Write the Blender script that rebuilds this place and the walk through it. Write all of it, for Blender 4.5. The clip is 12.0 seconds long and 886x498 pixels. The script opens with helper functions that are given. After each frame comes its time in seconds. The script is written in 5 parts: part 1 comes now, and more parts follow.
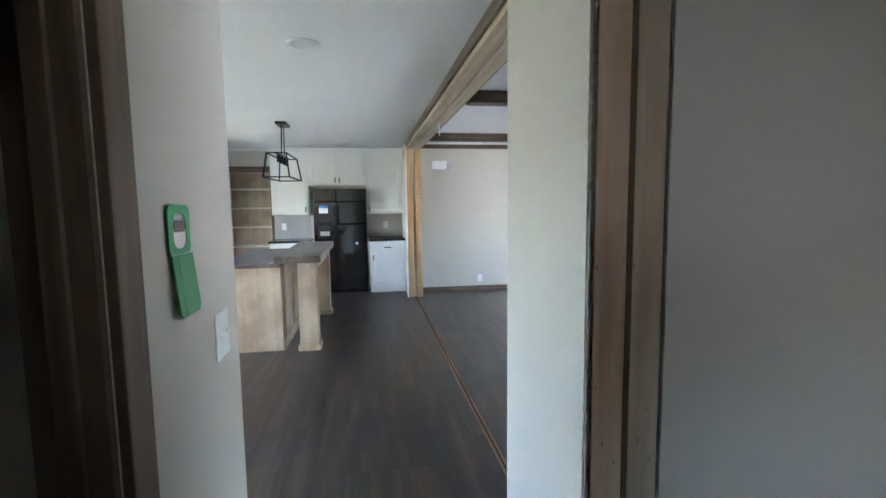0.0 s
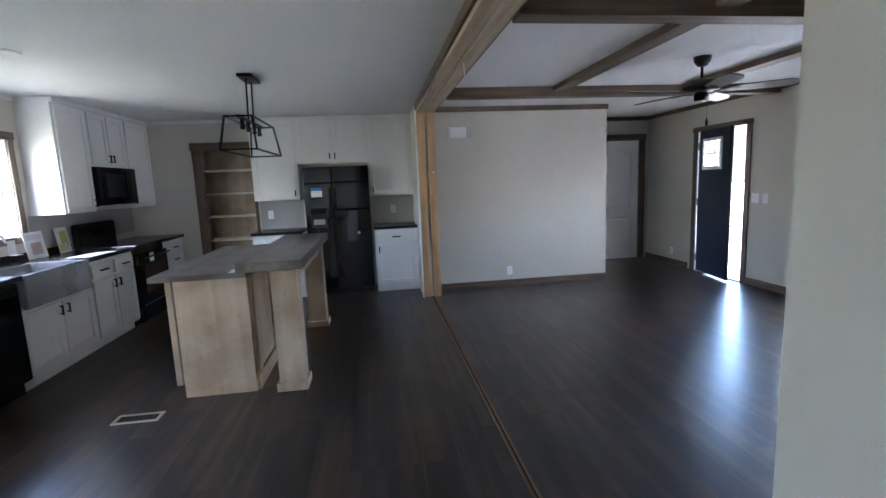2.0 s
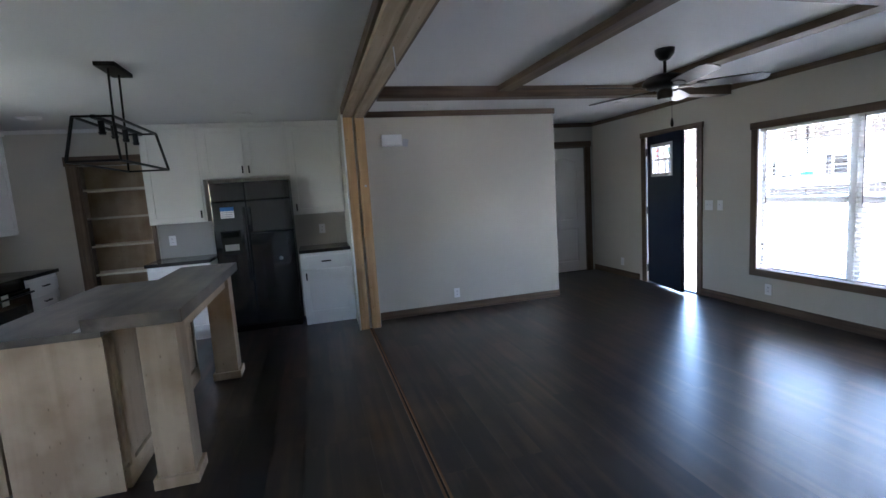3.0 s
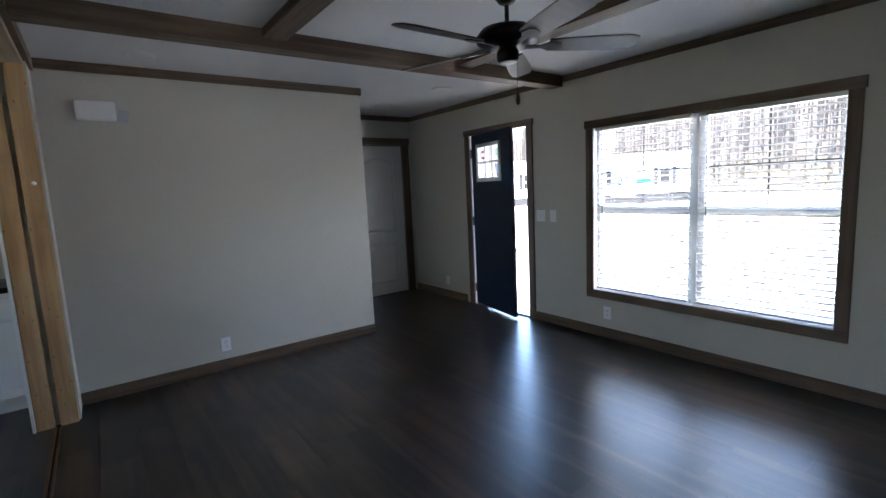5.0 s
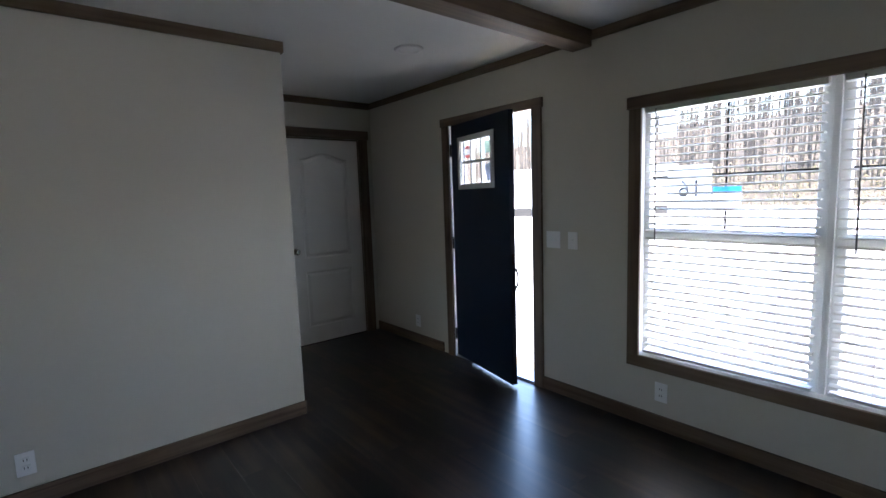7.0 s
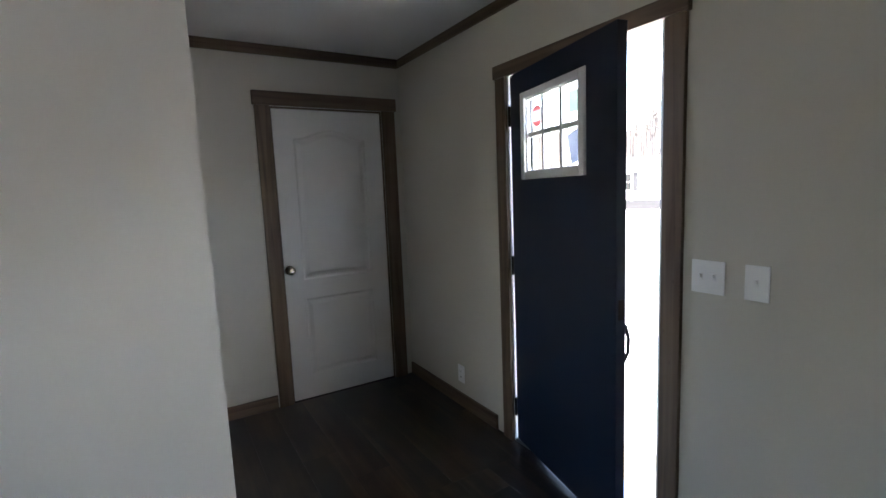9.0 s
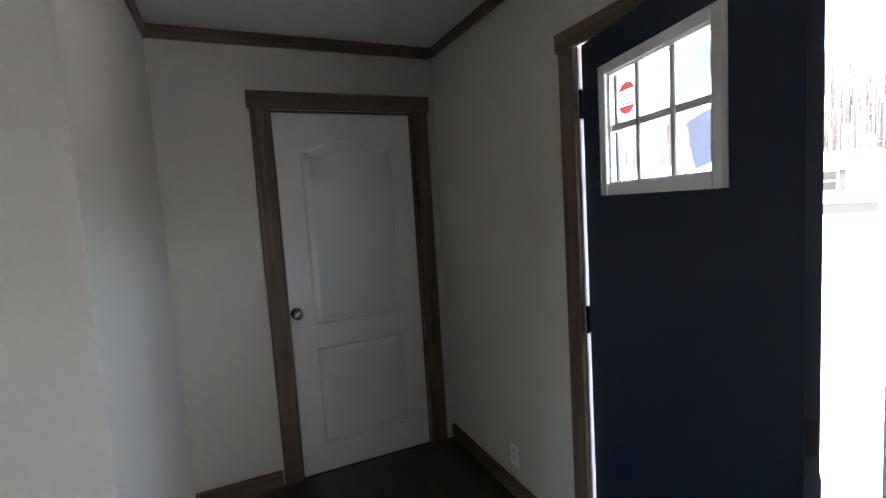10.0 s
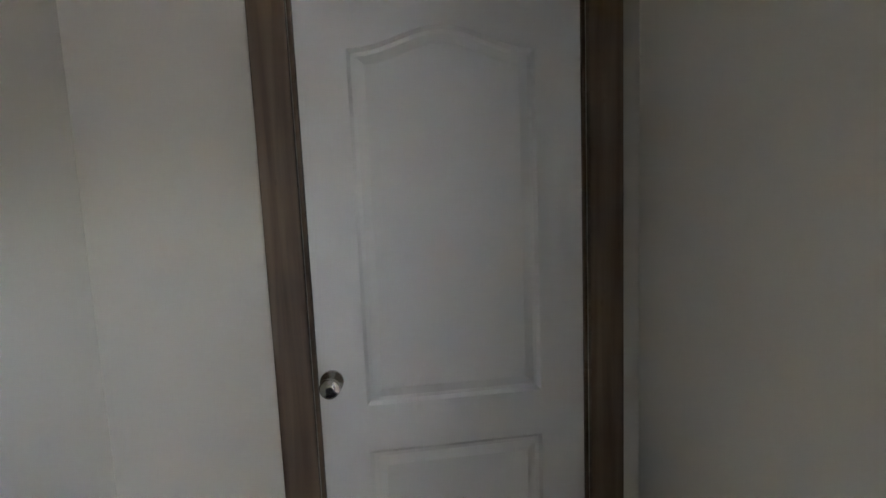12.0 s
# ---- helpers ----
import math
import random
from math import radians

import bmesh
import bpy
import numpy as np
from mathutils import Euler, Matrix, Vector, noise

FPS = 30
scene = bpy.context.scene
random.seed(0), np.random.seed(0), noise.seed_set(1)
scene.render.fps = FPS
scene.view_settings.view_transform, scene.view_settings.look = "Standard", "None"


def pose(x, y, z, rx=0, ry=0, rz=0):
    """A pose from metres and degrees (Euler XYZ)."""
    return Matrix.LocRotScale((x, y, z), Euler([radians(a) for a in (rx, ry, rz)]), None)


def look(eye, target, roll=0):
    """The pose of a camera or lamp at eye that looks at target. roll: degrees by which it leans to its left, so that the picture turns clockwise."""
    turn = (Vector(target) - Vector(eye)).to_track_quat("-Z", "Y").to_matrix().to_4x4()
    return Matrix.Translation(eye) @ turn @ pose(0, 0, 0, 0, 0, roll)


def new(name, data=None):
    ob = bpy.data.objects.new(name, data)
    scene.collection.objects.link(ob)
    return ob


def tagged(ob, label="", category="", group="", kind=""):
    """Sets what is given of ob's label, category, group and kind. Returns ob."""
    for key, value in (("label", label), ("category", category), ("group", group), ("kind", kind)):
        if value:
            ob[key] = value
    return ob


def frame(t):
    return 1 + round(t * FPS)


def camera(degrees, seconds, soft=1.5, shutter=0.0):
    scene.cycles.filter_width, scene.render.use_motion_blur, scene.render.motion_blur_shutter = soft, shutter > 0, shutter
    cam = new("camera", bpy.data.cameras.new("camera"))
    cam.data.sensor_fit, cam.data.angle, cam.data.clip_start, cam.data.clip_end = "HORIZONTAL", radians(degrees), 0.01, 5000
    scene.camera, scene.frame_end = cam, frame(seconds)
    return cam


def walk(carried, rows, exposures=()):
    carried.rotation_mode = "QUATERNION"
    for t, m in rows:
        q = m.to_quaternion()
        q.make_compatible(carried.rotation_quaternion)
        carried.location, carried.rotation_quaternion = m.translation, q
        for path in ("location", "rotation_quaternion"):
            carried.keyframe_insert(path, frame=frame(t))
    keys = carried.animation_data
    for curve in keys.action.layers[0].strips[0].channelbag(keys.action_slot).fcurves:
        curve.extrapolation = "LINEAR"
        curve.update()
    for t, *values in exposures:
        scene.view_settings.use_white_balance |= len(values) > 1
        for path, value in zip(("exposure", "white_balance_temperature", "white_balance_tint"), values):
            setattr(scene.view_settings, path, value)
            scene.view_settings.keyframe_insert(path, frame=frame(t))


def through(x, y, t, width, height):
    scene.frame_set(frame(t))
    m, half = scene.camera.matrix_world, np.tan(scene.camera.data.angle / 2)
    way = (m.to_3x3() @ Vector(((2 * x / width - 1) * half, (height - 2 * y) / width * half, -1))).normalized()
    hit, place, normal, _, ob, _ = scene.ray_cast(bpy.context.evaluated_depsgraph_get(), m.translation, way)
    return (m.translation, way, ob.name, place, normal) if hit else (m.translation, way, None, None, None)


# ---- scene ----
cam = camera(86.9, 12.0)
PATH = [
    (0, (-0.018, 0.109, 1.498), (0.298, 2.074, 1.3), -0.7),
    (0.5, (0.013, 0.425, 1.477), (0.117, 2.414, 1.295), -0.3),
    (1, (0.049, 0.769, 1.498), (0.088, 2.755, 1.266), -2.8),
    (1.5, (0.025, 1.154, 1.488), (0.133, 3.135, 1.236), -2.8),
    (2, (0.049, 1.54, 1.484), (0.322, 3.5, 1.198), -2.4),
    (2.5, (0.126, 1.913, 1.52), (0.447, 3.871, 1.267), -3.7),
    (3, (0.211, 2.261, 1.494), (0.729, 4.177, 1.247), -3.8),
    (3.5, (0.335, 2.606, 1.504), (1.078, 4.445, 1.242), -3.9),
    (3.7, (0.405, 2.721, 1.503), (1.219, 4.527, 1.228), -4.1),
    (5.3, (1.222, 3.721, 1.452), (2.432, 5.294, 1.209), -2.5),
    (5.5, (1.316, 3.839, 1.454), (2.533, 5.41, 1.228), -2.5),
    (6, (1.549, 4.181, 1.428), (2.778, 5.742, 1.198), -1.7),
    (6.5, (1.769, 4.495, 1.453), (3.046, 6.018, 1.231), -1.5),
    (6.7, (1.881, 4.611, 1.447), (3.159, 6.132, 1.22), -1.8),
    (8.5, (2.911, 5.582, 1.481), (4.014, 7.234, 1.25), -2.0),
    (9, (3.120, 5.885, 1.456), (4.140, 7.596, 1.207), -2.4),
    (9.5, (3.359, 6.197, 1.482), (4.328, 7.934, 1.272), -2.1),
    (10, (3.55, 6.511, 1.494), (4.369, 8.326, 1.31), -3.6),
    (10.5, (3.707, 6.858, 1.472), (4.35, 8.743, 1.29), -2.6),
    (11, (3.819, 7.225, 1.472), (4.368, 9.142, 1.309), -1.9),
    (11.5, (3.919, 7.567, 1.475), (4.323, 9.52, 1.326), -2.3),
    (12, (4.008, 7.886, 1.445), (4.255, 9.862, 1.232), -2.4),
]
EXPOSURES = [(0, 6.64, 5900, 10), (0.7, 6.48, 5900, 10), (1.2, 5.9, 5850, 12), (1.5, 5.8, 5850, 14), (2.0, 5.63, 5850, 14), (2.5, 5.32, 5850, 14), (3.5, 4.95, 5850, 12), (5.5, 4.59, 6000, 11), (6.2, 4.34, 6050, 11),
             (8.5, 4.57, 6300, 12), (9.0, 5.16, 6350, 12), (9.5, 5.24, 6450, 12), (10.0, 5.1, 6450, 12), (10.5, 5.42, 6400, 12), (11.5, 5.89, 6550, 12), (12, 5.78, 6600, 12)]
walk(cam, [(t, look(eye, target, roll)) for t, eye, target, roll in PATH], EXPOSURES)

# ---- world, sun, window light ----
world = bpy.data.worlds.new("world")
scene.world = world
world.use_nodes = True
wn = world.node_tree
sky = wn.nodes.new("ShaderNodeTexSky")
sky.sky_type, sky.sun_disc = "NISHITA", False
sky.sun_elevation, sky.sun_rotation = radians(49.7), radians(182.1)
sky.air_density, sky.dust_density = 1.0, 2.5
wn.links.new(sky.outputs[0], wn.nodes["Background"].inputs[0])
wn.nodes["Background"].inputs[1].default_value = 0.15

sun = new("sun", bpy.data.lights.new("sun", "SUN"))
sun.data.energy, sun.data.angle, sun.data.color = 2.0, radians(0.6), (1.0, 0.95, 0.88)
sun.matrix_world = look((-0.3, -8.0, 9.5), (0, 0, 0))


# ---- building helpers ----
def box(bm, x0, x1, y0, y1, z0, z1, bev=0.0, m=None):
    r = bmesh.ops.create_cube(bm, size=1.0)
    vs = r["verts"]
    for v in vs:
        v.co = Vector(((x0 + x1) / 2 + v.co.x * (x1 - x0), (y0 + y1) / 2 + v.co.y * (y1 - y0), (z0 + z1) / 2 + v.co.z * (z1 - z0)))
        if m is not None:
            v.co = m @ v.co
    if bev:
        es = {e for v in vs for e in v.link_edges}
        bmesh.ops.bevel(bm, geom=list(es), offset=bev, segments=2, profile=0.6, affect="EDGES")
    return bm


def bx(*a, **k):
    return box(bmesh.new(), *a, **k)


def rod(bm, p, q, r0, r1=None, seg=12):
    p, q = Vector(p), Vector(q)
    r1 = r0 if r1 is None else r1
    d = q - p
    m = Matrix.Translation((p + q) / 2) @ d.to_track_quat("Z", "Y").to_matrix().to_4x4()
    bmesh.ops.create_cone(bm, cap_ends=True, segments=seg, radius1=r0, radius2=r1, depth=d.length, matrix=m)
    return bm


def lathe(bm, profile, m, seg=24):
    """Turn (radius, height) points round the z axis of m."""
    rings = []
    for r, z in profile:
        rings.append([bm.verts.new(m @ Vector((r * math.cos(2 * math.pi * i / seg), r * math.sin(2 * math.pi * i / seg), z))) for i in range(seg)])
    for a, b in zip(rings, rings[1:]):
        for i in range(seg):
            f = bm.faces.new((a[i], a[(i + 1) % seg], b[(i + 1) % seg], b[i]))
            f.smooth = True
    for ring, flip in ((rings[0], True), (rings[-1], False)):
        bm.faces.new(ring[::-1] if flip else ring)
    return bm


def prism(bm, outline, axis, a, b, m=None):
    """Push a flat outline of (u, v) points along axis from a to b."""
    def put(u, v, w):
        p = Vector((w, u, v)) if axis == "x" else Vector((u, w, v)) if axis == "y" else Vector((u, v, w))
        return m @ p if m is not None else p
    lo = [bm.verts.new(put(u, v, a)) for u, v in outline]
    hi = [bm.verts.new(put(u, v, b)) for u, v in outline]
    n = len(outline)
    for i in range(n):
        bm.faces.new((lo[i], lo[(i + 1) % n], hi[(i + 1) % n], hi[i]))
    bm.faces.new(lo[::-1])
    bm.faces.new(hi)
    bmesh.ops.recalc_face_normals(bm, faces=bm.faces)
    return bm


def finish(bm, name, material, at=Vector((0, 0, 0))):
    for v in bm.verts:
        v.co -= at
    me = bpy.data.meshes.new(name)
    bm.to_mesh(me)
    bm.free()
    me.materials.append(material)
    return me


def thing(name, at, label, category, group="", kind=""):
    ob = new(name)
    ob.location = at
    ob.empty_display_size = 0.1
    return tagged(ob, label, category, group, kind)


def root_of(ob):
    while ob.parent:
        ob = ob.parent
    return ob


def part(name, bm, material, parent, label=""):
    ob = new(name, finish(bm, name, material, Vector(root_of(parent).location)))
    ob.parent = parent
    return tagged(ob, label)


def solid(name, bm, material, label, category, group="", kind=""):
    lo = [min(v.co[i] for v in bm.verts) for i in range(3)]
    hi = [max(v.co[i] for v in bm.verts) for i in range(3)]
    at = Vector(((lo[0] + hi[0]) / 2, (lo[1] + hi[1]) / 2, lo[2]))
    ob = new(name, finish(bm, name, material, at))
    ob.location = at
    return tagged(ob, label, category, group, kind)


def structure(name, bm, material, label, category):
    return tagged(new(name, finish(bm, name, material)), label, category, kind="structure")


# ---- materials ----
def base_material(name):
    m = bpy.data.materials.new(name)
    m.use_nodes = True
    return m, m.node_tree, m.node_tree.nodes["Principled BSDF"]


def paint(name, col, rough=0.6, metal=0.0, var=0.08, scale=3.0, fine=120.0, bump=0.05, spec=0.5, coat=0.0):
    """A painted, moulded or metal surface with faint stains at two sizes and fine relief."""
    m, nt, b = base_material(name)
    co = nt.nodes.new("ShaderNodeTexCoord")
    n1 = nt.nodes.new("ShaderNodeTexNoise")
    n2 = nt.nodes.new("ShaderNodeTexNoise")
    n1.inputs["Scale"].default_value, n2.inputs["Scale"].default_value = scale, fine
    n1.inputs["Detail"].default_value = 6
    mix = nt.nodes.new("ShaderNodeMix")
    mix.data_type = "RGBA"
    mix.inputs["A"].default_value = (*[c * (1 - var) for c in col], 1)
    mix.inputs["B"].default_value = (*[min(1, c * (1 + var)) for c in col], 1)
    nt.links.new(co.outputs["Object"], n1.inputs["Vector"])
    nt.links.new(co.outputs["Object"], n2.inputs["Vector"])
    nt.links.new(n1.outputs["Fac"], mix.inputs["Factor"])
    nt.links.new(mix.outputs["Result"], b.inputs["Base Color"])
    rr = nt.nodes.new("ShaderNodeMapRange")
    rr.inputs["To Min"].default_value, rr.inputs["To Max"].default_value = max(0.02, rough - 0.08), min(1, rough + 0.08)
    nt.links.new(n1.outputs["Fac"], rr.inputs["Value"])
    nt.links.new(rr.outputs["Result"], b.inputs["Roughness"])
    b.inputs["Metallic"].default_value = metal
    b.inputs["Specular IOR Level"].default_value = spec
    b.inputs["Coat Weight"].default_value = coat
    bp = nt.nodes.new("ShaderNodeBump")
    bp.inputs["Strength"].default_value, bp.inputs["Distance"].default_value = bump, 0.002
    nt.links.new(n2.outputs["Fac"], bp.inputs["Height"])
    nt.links.new(bp.outputs["Normal"], b.inputs["Normal"])
    return m


def wood(name, dark, light, axis, rough=0.5, grain=1.0, knots=0.0, bump=0.15, random_tone=0.0, spec=0.5, blotch=0.0):
    """Stained or raw wood with the grain along axis; knots from 0 to 1."""
    m, nt, b = base_material(name)
    co = nt.nodes.new("ShaderNodeTexCoord")
    mp = nt.nodes.new("ShaderNodeMapping")
    s = [28.0 * grain] * 3
    s["xyz".index(axis)] = 1.3 * grain
    mp.inputs["Scale"].default_value = s
    vec = co.outputs["Object"]
    info = nt.nodes.new("ShaderNodeObjectInfo")
    if random_tone:
        add = nt.nodes.new("ShaderNodeVectorMath")
        add.operation = "MULTIPLY_ADD"
        com = nt.nodes.new("ShaderNodeCombineXYZ")
        for i in range(3):
            nt.links.new(info.outputs["Random"], com.inputs[i])
        add.inputs[1].default_value = (37.0, 53.0, 11.0)
        nt.links.new(com.outputs[0], add.inputs[0])
        nt.links.new(vec, add.inputs[2])
        vec = add.outputs[0]
    nt.links.new(vec, mp.inputs["Vector"])
    n1 = nt.nodes.new("ShaderNodeTexNoise")
    n1.inputs["Scale"].default_value, n1.inputs["Detail"].default_value, n1.inputs["Distortion"].default_value = 1.0, 8, 0.6
    nt.links.new(mp.outputs[0], n1.inputs["Vector"])
    n2 = nt.nodes.new("ShaderNodeTexNoise")
    n2.inputs["Scale"].default_value, n2.inputs["Detail"].default_value = 2.3, 4
    nt.links.new(vec, n2.inputs["Vector"])
    ramp = nt.nodes.new("ShaderNodeValToRGB")
    ramp.color_ramp.elements[0].position, ramp.color_ramp.elements[1].position = 0.32, 0.68
    ramp.color_ramp.elements[0].color, ramp.color_ramp.elements[1].color = (*dark, 1), (*light, 1)
    tone = nt.nodes.new("ShaderNodeMath")
    tone.operation = "MULTIPLY_ADD"
    tone.inputs[1].default_value = 0.35 + blotch
    nt.links.new(n2.outputs["Fac"], tone.inputs[0])
    mul = nt.nodes.new("ShaderNodeMath")
    mul.operation = "MULTIPLY_ADD"
    mul.inputs[1].default_value, mul.inputs[2].default_value = 0.9, -0.12 - blotch / 2
    nt.links.new(n1.outputs["Fac"], mul.inputs[0])
    nt.links.new(mul.outputs[0], tone.inputs[2])
    last = tone.outputs[0]
    if random_tone:
        t2 = nt.nodes.new("ShaderNodeMath")
        t2.operation = "MULTIPLY_ADD"
        t2.inputs[1].default_value = random_tone
        nt.links.new(info.outputs["Random"], t2.inputs[0])
        nt.links.new(last, t2.inputs[2])
        t3 = nt.nodes.new("ShaderNodeMath")
        t3.operation = "SUBTRACT"
        t3.inputs[1].default_value = random_tone / 2
        nt.links.new(t2.outputs[0], t3.inputs[0])
        last = t3.outputs[0]
    nt.links.new(last, ramp.inputs["Fac"])
    out = ramp.outputs["Color"]
    if knots:
        vo = nt.nodes.new("ShaderNodeTexVoronoi")
        vm = nt.nodes.new("ShaderNodeMapping")
        ks = [5.0] * 3
        ks["xyz".index(axis)] = 2.2
        vm.inputs["Scale"].default_value = ks
        nt.links.new(vec, vm.inputs["Vector"])
        nt.links.new(vm.outputs[0], vo.inputs["Vector"])
        kr = nt.nodes.new("ShaderNodeMapRange")
        kr.inputs["From Min"].default_value, kr.inputs["From Max"].default_value = 0.03, 0.14
        kr.inputs["To Min"].default_value, kr.inputs["To Max"].default_value = knots, 0.0
        nt.links.new(vo.outputs["Distance"], kr.inputs["Value"])
        km = nt.nodes.new("ShaderNodeMix")
        km.data_type = "RGBA"
        km.inputs["B"].default_value = (dark[0] * 0.35, dark[1] * 0.28, dark[2] * 0.22, 1)
        nt.links.new(kr.outputs[0], km.inputs["Factor"])
        nt.links.new(out, km.inputs["A"])
        out = km.outputs["Result"]
    nt.links.new(out, b.inputs["Base Color"])
    rr = nt.nodes.new("ShaderNodeMapRange")
    rr.inputs["To Min"].default_value, rr.inputs["To Max"].default_value = max(0.05, rough - 0.1), rough + 0.1
    nt.links.new(n2.outputs["Fac"], rr.inputs["Value"])
    nt.links.new(rr.outputs[0], b.inputs["Roughness"])
    b.inputs["Specular IOR Level"].default_value = spec
    bp = nt.nodes.new("ShaderNodeBump")
    bp.inputs["Strength"].default_value, bp.inputs["Distance"].default_value = bump, 0.0015
    nt.links.new(n1.outputs["Fac"], bp.inputs["Height"])
    nt.links.new(bp.outputs["Normal"], b.inputs["Normal"])
    return m


def glass(name, tint=(1, 1, 1), rough=0.0):
    m, nt, b = base_material(name)
    b.inputs["Base Color"].default_value = (*tint, 1)
    b.inputs["Roughness"].default_value = rough
    b.inputs["Transmission Weight"].default_value = 1.0
    b.inputs["IOR"].default_value = 1.05
    return m


def sheet(name, col, through=0.45):
    """Thin paper or vinyl that lets some light through."""
    m, nt, b = base_material(name)
    b.inputs["Base Color"].default_value = (*col, 1)
    b.inputs["Roughness"].default_value = 0.6
    tr = nt.nodes.new("ShaderNodeBsdfTranslucent")
    tr.inputs["Color"].default_value = (*col, 1)
    mx = nt.nodes.new("ShaderNodeMixShader")
    mx.inputs[0].default_value = through
    nt.links.new(b.outputs[0], mx.inputs[1])
    nt.links.new(tr.outputs[0], mx.inputs[2])
    nt.links.new(mx.outputs[0], nt.nodes["Material Output"].inputs["Surface"])
    return m


WALL = paint("greige_wall_panel", (0.575, 0.543, 0.470), rough=0.62, var=0.035, scale=1.2, fine=260, bump=0.06)
CEIL = paint("white_ceiling_texture", (0.78, 0.78, 0.77), rough=0.9, var=0.03, scale=2, fine=170, bump=0.5)
TRIM = {a: wood("brown_stained_trim_" + a, (0.075, 0.046, 0.027), (0.176, 0.121, 0.077), a, rough=0.58, knots=0.25) for a in "xyz"}
RAW = {a: wood("raw_pine_" + a, (0.40, 0.225, 0.10), (0.66, 0.44, 0.23), a, rough=0.75, knots=0.75, grain=0.8) for a in "xyz"}
PALE = {a: wood("pale_raw_lumber_" + a, (0.36, 0.27, 0.175), (0.53, 0.425, 0.30), a, rough=0.8, knots=0.6, grain=0.8) for a in "xyz"}
HALLWOOD = {"z": wood("reddish_raw_lumber", (0.42, 0.27, 0.165), (0.62, 0.44, 0.30), "z", rough=0.8, knots=0.7, grain=0.8)}
ALDER = {a: wood("light_alder_" + a, (0.38, 0.272, 0.172), (0.57, 0.445, 0.305), a, rough=0.5, knots=0.6, grain=0.22, blotch=1.1) for a in "xyz"}
BIRCH = {a: wood("birch_ply_" + a, (0.70, 0.59, 0.44), (0.82, 0.72, 0.57), a, rough=0.5, grain=0.35) for a in "xyz"}
PLANK = wood("dark_vinyl_plank", (0.004, 0.0028, 0.0024), (0.090, 0.049, 0.030), "y", rough=0.30, grain=0.36, random_tone=0.06, bump=0.06, spec=0.80, blotch=0.25)
streak = PLANK.node_tree.nodes["Color Ramp"].color_ramp
streak.elements[0].position, streak.elements[1].position = 0.44, 0.78
gloss = PLANK.node_tree.nodes["Map Range"]
gloss.inputs["To Min"].default_value, gloss.inputs["To Max"].default_value = 0.285, 0.335
EDGE = wood("orange_brown_plank_edge", (0.11, 0.060, 0.030), (0.30, 0.17, 0.09), "y", rough=0.7, grain=1.2)
SUBFLOOR = paint("dark_joint", (0.012, 0.010, 0.009), rough=0.8)
WHITE = paint("white_cabinet_paint", (0.76, 0.75, 0.72), rough=0.42, var=0.03, fine=80)
DOORWHITE = paint("white_door_paint", (0.74, 0.73, 0.70), rough=0.45, var=0.04, scale=4, fine=300, bump=0.12)
VINYL = paint("white_vinyl", (0.80, 0.80, 0.79), rough=0.4, var=0.03)
PLASTIC = paint("white_plastic", (0.86, 0.86, 0.86), rough=0.37, var=0.02)
NAVY = paint("navy_door_paint", (0.009, 0.0165, 0.036), rough=0.38, var=0.1, scale=5, fine=90)
BLACK = paint("black_gloss_appliance", (0.007, 0.007, 0.008), rough=0.14, var=0.2, scale=6, spec=0.4)
FRIDGE = paint("black_gloss_fridge", (0.008, 0.008, 0.009), rough=0.12, var=0.25, scale=4, fine=40, bump=0.05, spec=0.6, coat=0.8)
BLACKMATT = paint("black_matt_metal", (0.014, 0.013, 0.012), rough=0.42, metal=0.6)
BRONZE = paint("dark_bronze", (0.022, 0.017, 0.014), rough=0.36, metal=0.7)
STEEL = paint("brushed_steel", (0.55, 0.55, 0.54), rough=0.3, metal=1.0)
NICKEL = paint("satin_nickel_knob", (0.50, 0.47, 0.42), rough=0.22, metal=1.0)
COUNTER = wood("grey_wood_look_laminate", (0.080, 0.066, 0.052), (0.215, 0.182, 0.145), "y", rough=0.39, grain=0.22, blotch=0.9)
DARKTOP = paint("dark_laminate_counter", (0.045, 0.043, 0.043), rough=0.2, var=0.35, scale=9, fine=60)
SPLASH = paint("grey_backsplash", (0.36, 0.35, 0.33), rough=0.5, var=0.05)
BLADE = wood("dark_fan_blade", (0.030, 0.022, 0.017), (0.075, 0.055, 0.042), "x", rough=0.39, grain=0.8)
GREEN = paint("green_card", (0.03, 0.34, 0.11), rough=0.45, var=0.05)
PANE = glass("clear_glass")
CLEARBULB = glass("clear_bulb_glass")
DIFFUSER = paint("frosted_lens", (0.82, 0.82, 0.80), rough=0.5)
SLATMAT = sheet("white_blind_slat", (0.80, 0.79, 0.75), 0.28)
GREYGASKET = paint("grey_torn_paper_edge", (0.24, 0.22, 0.205), rough=0.95, var=0.5, scale=40, fine=200, bump=0.8)


# ---- the large structure ----
ZC = 2.44          # ceiling height
SEAM = 0.717       # line where the two halves of the house meet


def wall_boxes(bm, axis, a0, a1, s0, s1, z0, z1, holes):
    """A wall of thickness a0..a1, running s0..s1, with rectangular holes (s, s, z, z)."""
    def put(u0, u1, w0, w1):
        if u1 - u0 > 1e-4 and w1 - w0 > 1e-4:
            if axis == "x":
                box(bm, a0, a1, u0, u1, w0, w1)
            else:
                box(bm, u0, u1, a0, a1, w0, w1)
    at = s0
    for h0, h1, g0, g1 in sorted(holes):
        put(at, h0, z0, z1)
        put(h0, h1, z0, g0)
        put(h0, h1, g1, z1)
        at = h1
    put(at, s1, z0, z1)
    return bm


